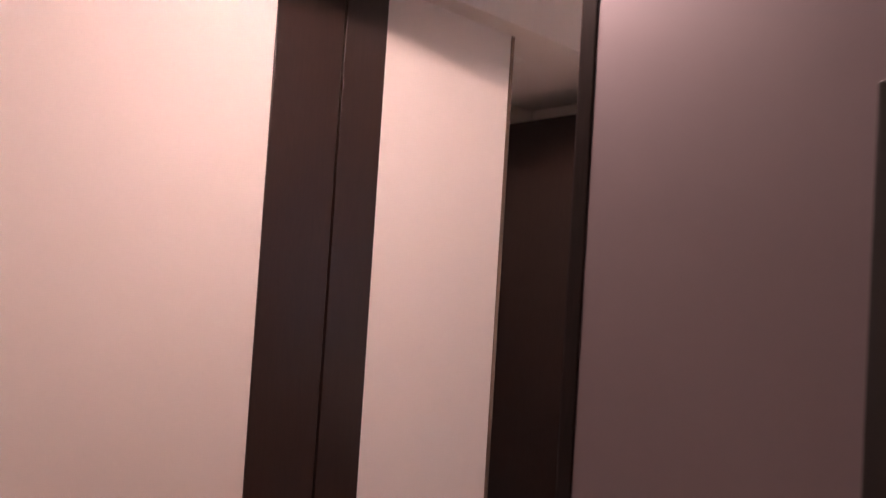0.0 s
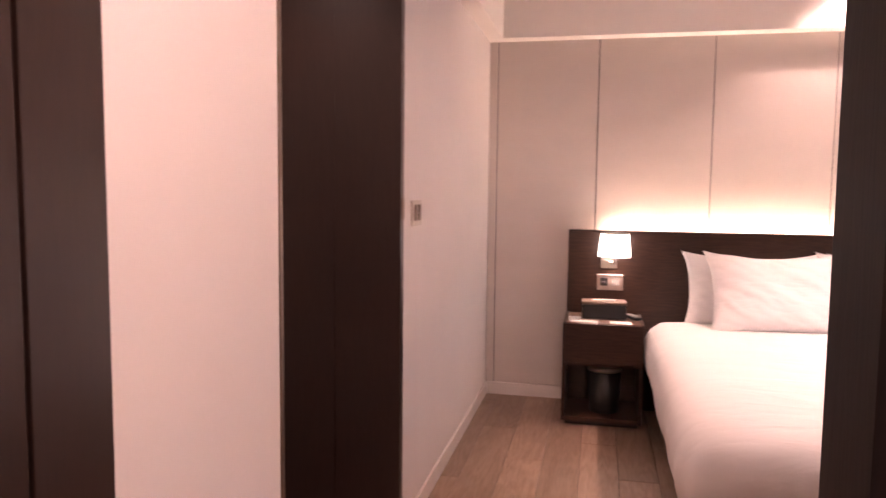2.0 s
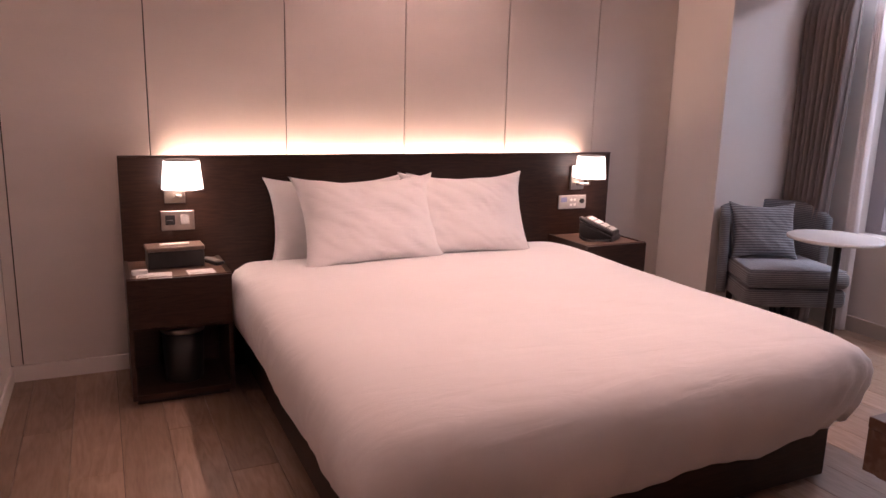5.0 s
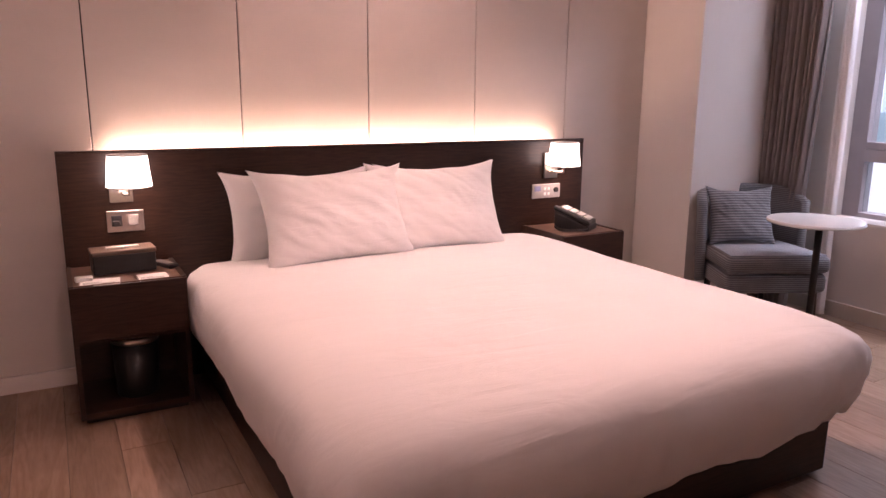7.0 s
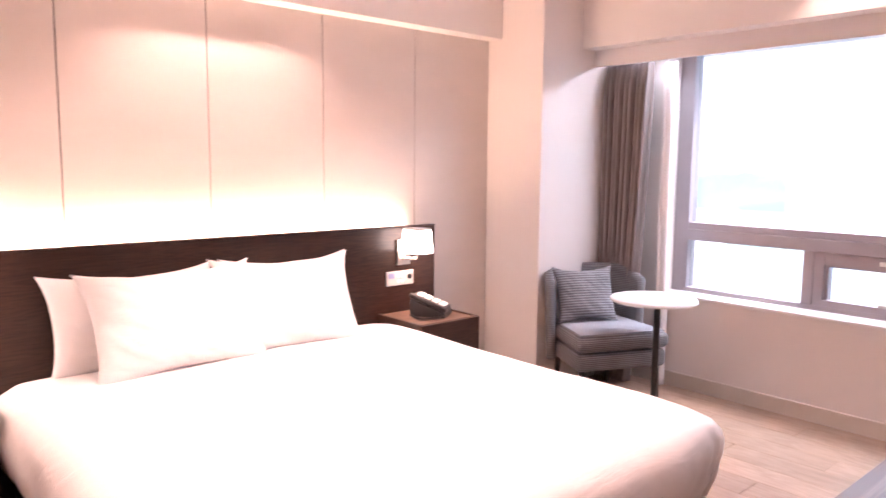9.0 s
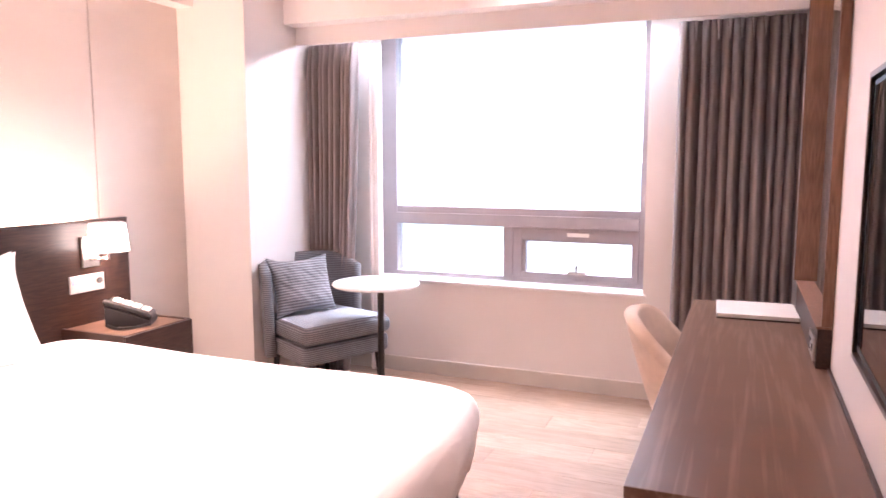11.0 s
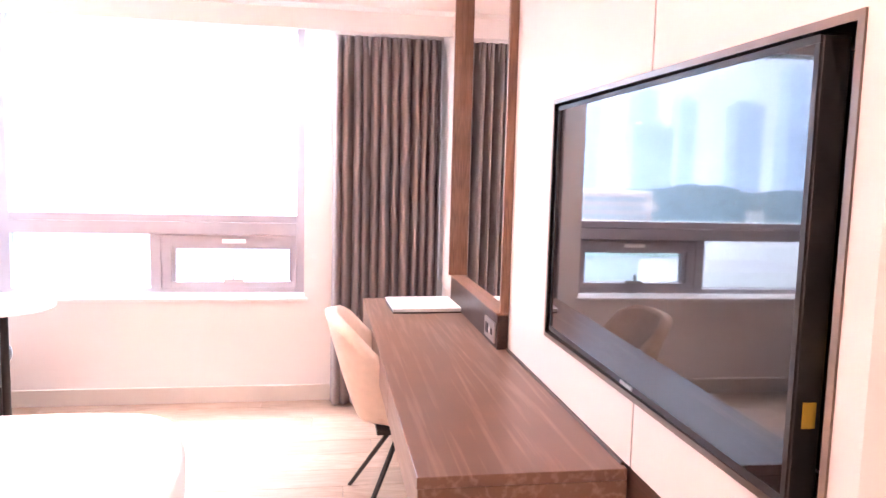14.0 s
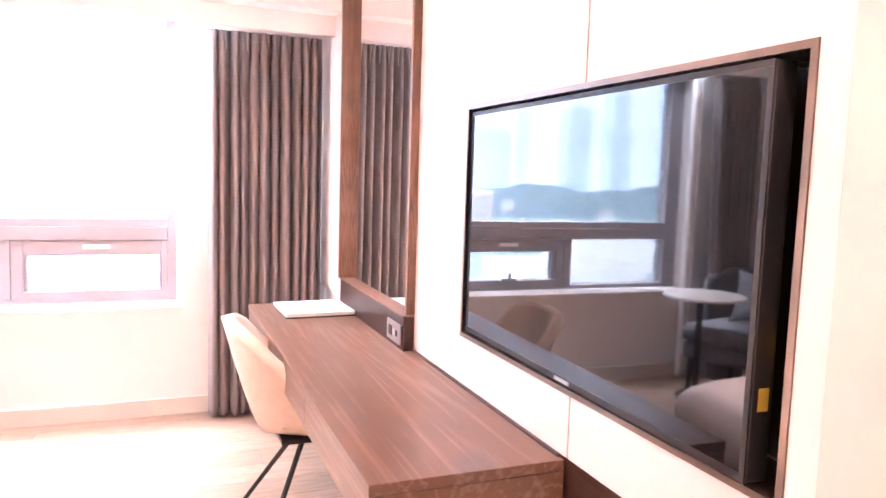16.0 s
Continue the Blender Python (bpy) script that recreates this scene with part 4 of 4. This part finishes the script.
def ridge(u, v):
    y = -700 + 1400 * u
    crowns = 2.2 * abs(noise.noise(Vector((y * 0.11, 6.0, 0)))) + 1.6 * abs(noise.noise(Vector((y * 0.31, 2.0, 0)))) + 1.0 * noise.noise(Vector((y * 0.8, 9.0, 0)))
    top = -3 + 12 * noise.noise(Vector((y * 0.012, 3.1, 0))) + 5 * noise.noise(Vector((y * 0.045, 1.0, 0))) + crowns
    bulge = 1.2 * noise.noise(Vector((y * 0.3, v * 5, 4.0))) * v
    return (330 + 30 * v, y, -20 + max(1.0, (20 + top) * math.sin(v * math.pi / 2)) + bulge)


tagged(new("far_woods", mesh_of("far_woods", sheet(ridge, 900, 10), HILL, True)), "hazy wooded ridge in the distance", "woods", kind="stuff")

# streets, fields and a long hall below the window, with the same haze glow
FIELD = hazy("haze_glow_lawn", (0.42, 0.60, 0.50), 0.52)
STREET = hazy("haze_glow_street", (0.46, 0.52, 0.56), 0.5)
BRICKY = hazy("haze_glow_brick", (0.66, 0.56, 0.54), 0.58)
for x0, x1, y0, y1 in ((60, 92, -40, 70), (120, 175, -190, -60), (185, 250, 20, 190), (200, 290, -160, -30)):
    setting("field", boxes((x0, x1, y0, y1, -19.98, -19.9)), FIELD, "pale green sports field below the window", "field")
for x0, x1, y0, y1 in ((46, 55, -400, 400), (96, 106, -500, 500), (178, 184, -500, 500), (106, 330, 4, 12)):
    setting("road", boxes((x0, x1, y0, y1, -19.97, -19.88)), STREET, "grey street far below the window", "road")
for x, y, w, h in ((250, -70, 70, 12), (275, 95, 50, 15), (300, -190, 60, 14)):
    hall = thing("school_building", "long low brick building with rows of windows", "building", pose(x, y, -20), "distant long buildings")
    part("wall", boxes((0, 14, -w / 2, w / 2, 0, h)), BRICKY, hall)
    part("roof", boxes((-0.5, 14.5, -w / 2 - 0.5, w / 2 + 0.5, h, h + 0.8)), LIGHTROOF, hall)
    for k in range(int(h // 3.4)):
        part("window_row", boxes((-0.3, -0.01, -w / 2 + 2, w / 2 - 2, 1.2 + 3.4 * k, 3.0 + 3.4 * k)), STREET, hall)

# ---- floor planks ----
PW, PL = 0.19, 1.25
plank_mesh = mesh_of("plank", box(bmesh.new(), 0.0008, PW - 0.0008, 0.0008, PL - 0.0008, -0.0115, 0.0, 0.001, 1), PLANK)
for i in range(int(5.4 / PW) + 1):
    off = (i * 0.47) % PL
    y = -0.9 - off
    while y < 5.2:
        pl = new("plank", plank_mesh)
        pl.location = (-0.60 + i * PW, y, 0)
        pl.parent = floor
        y += PL
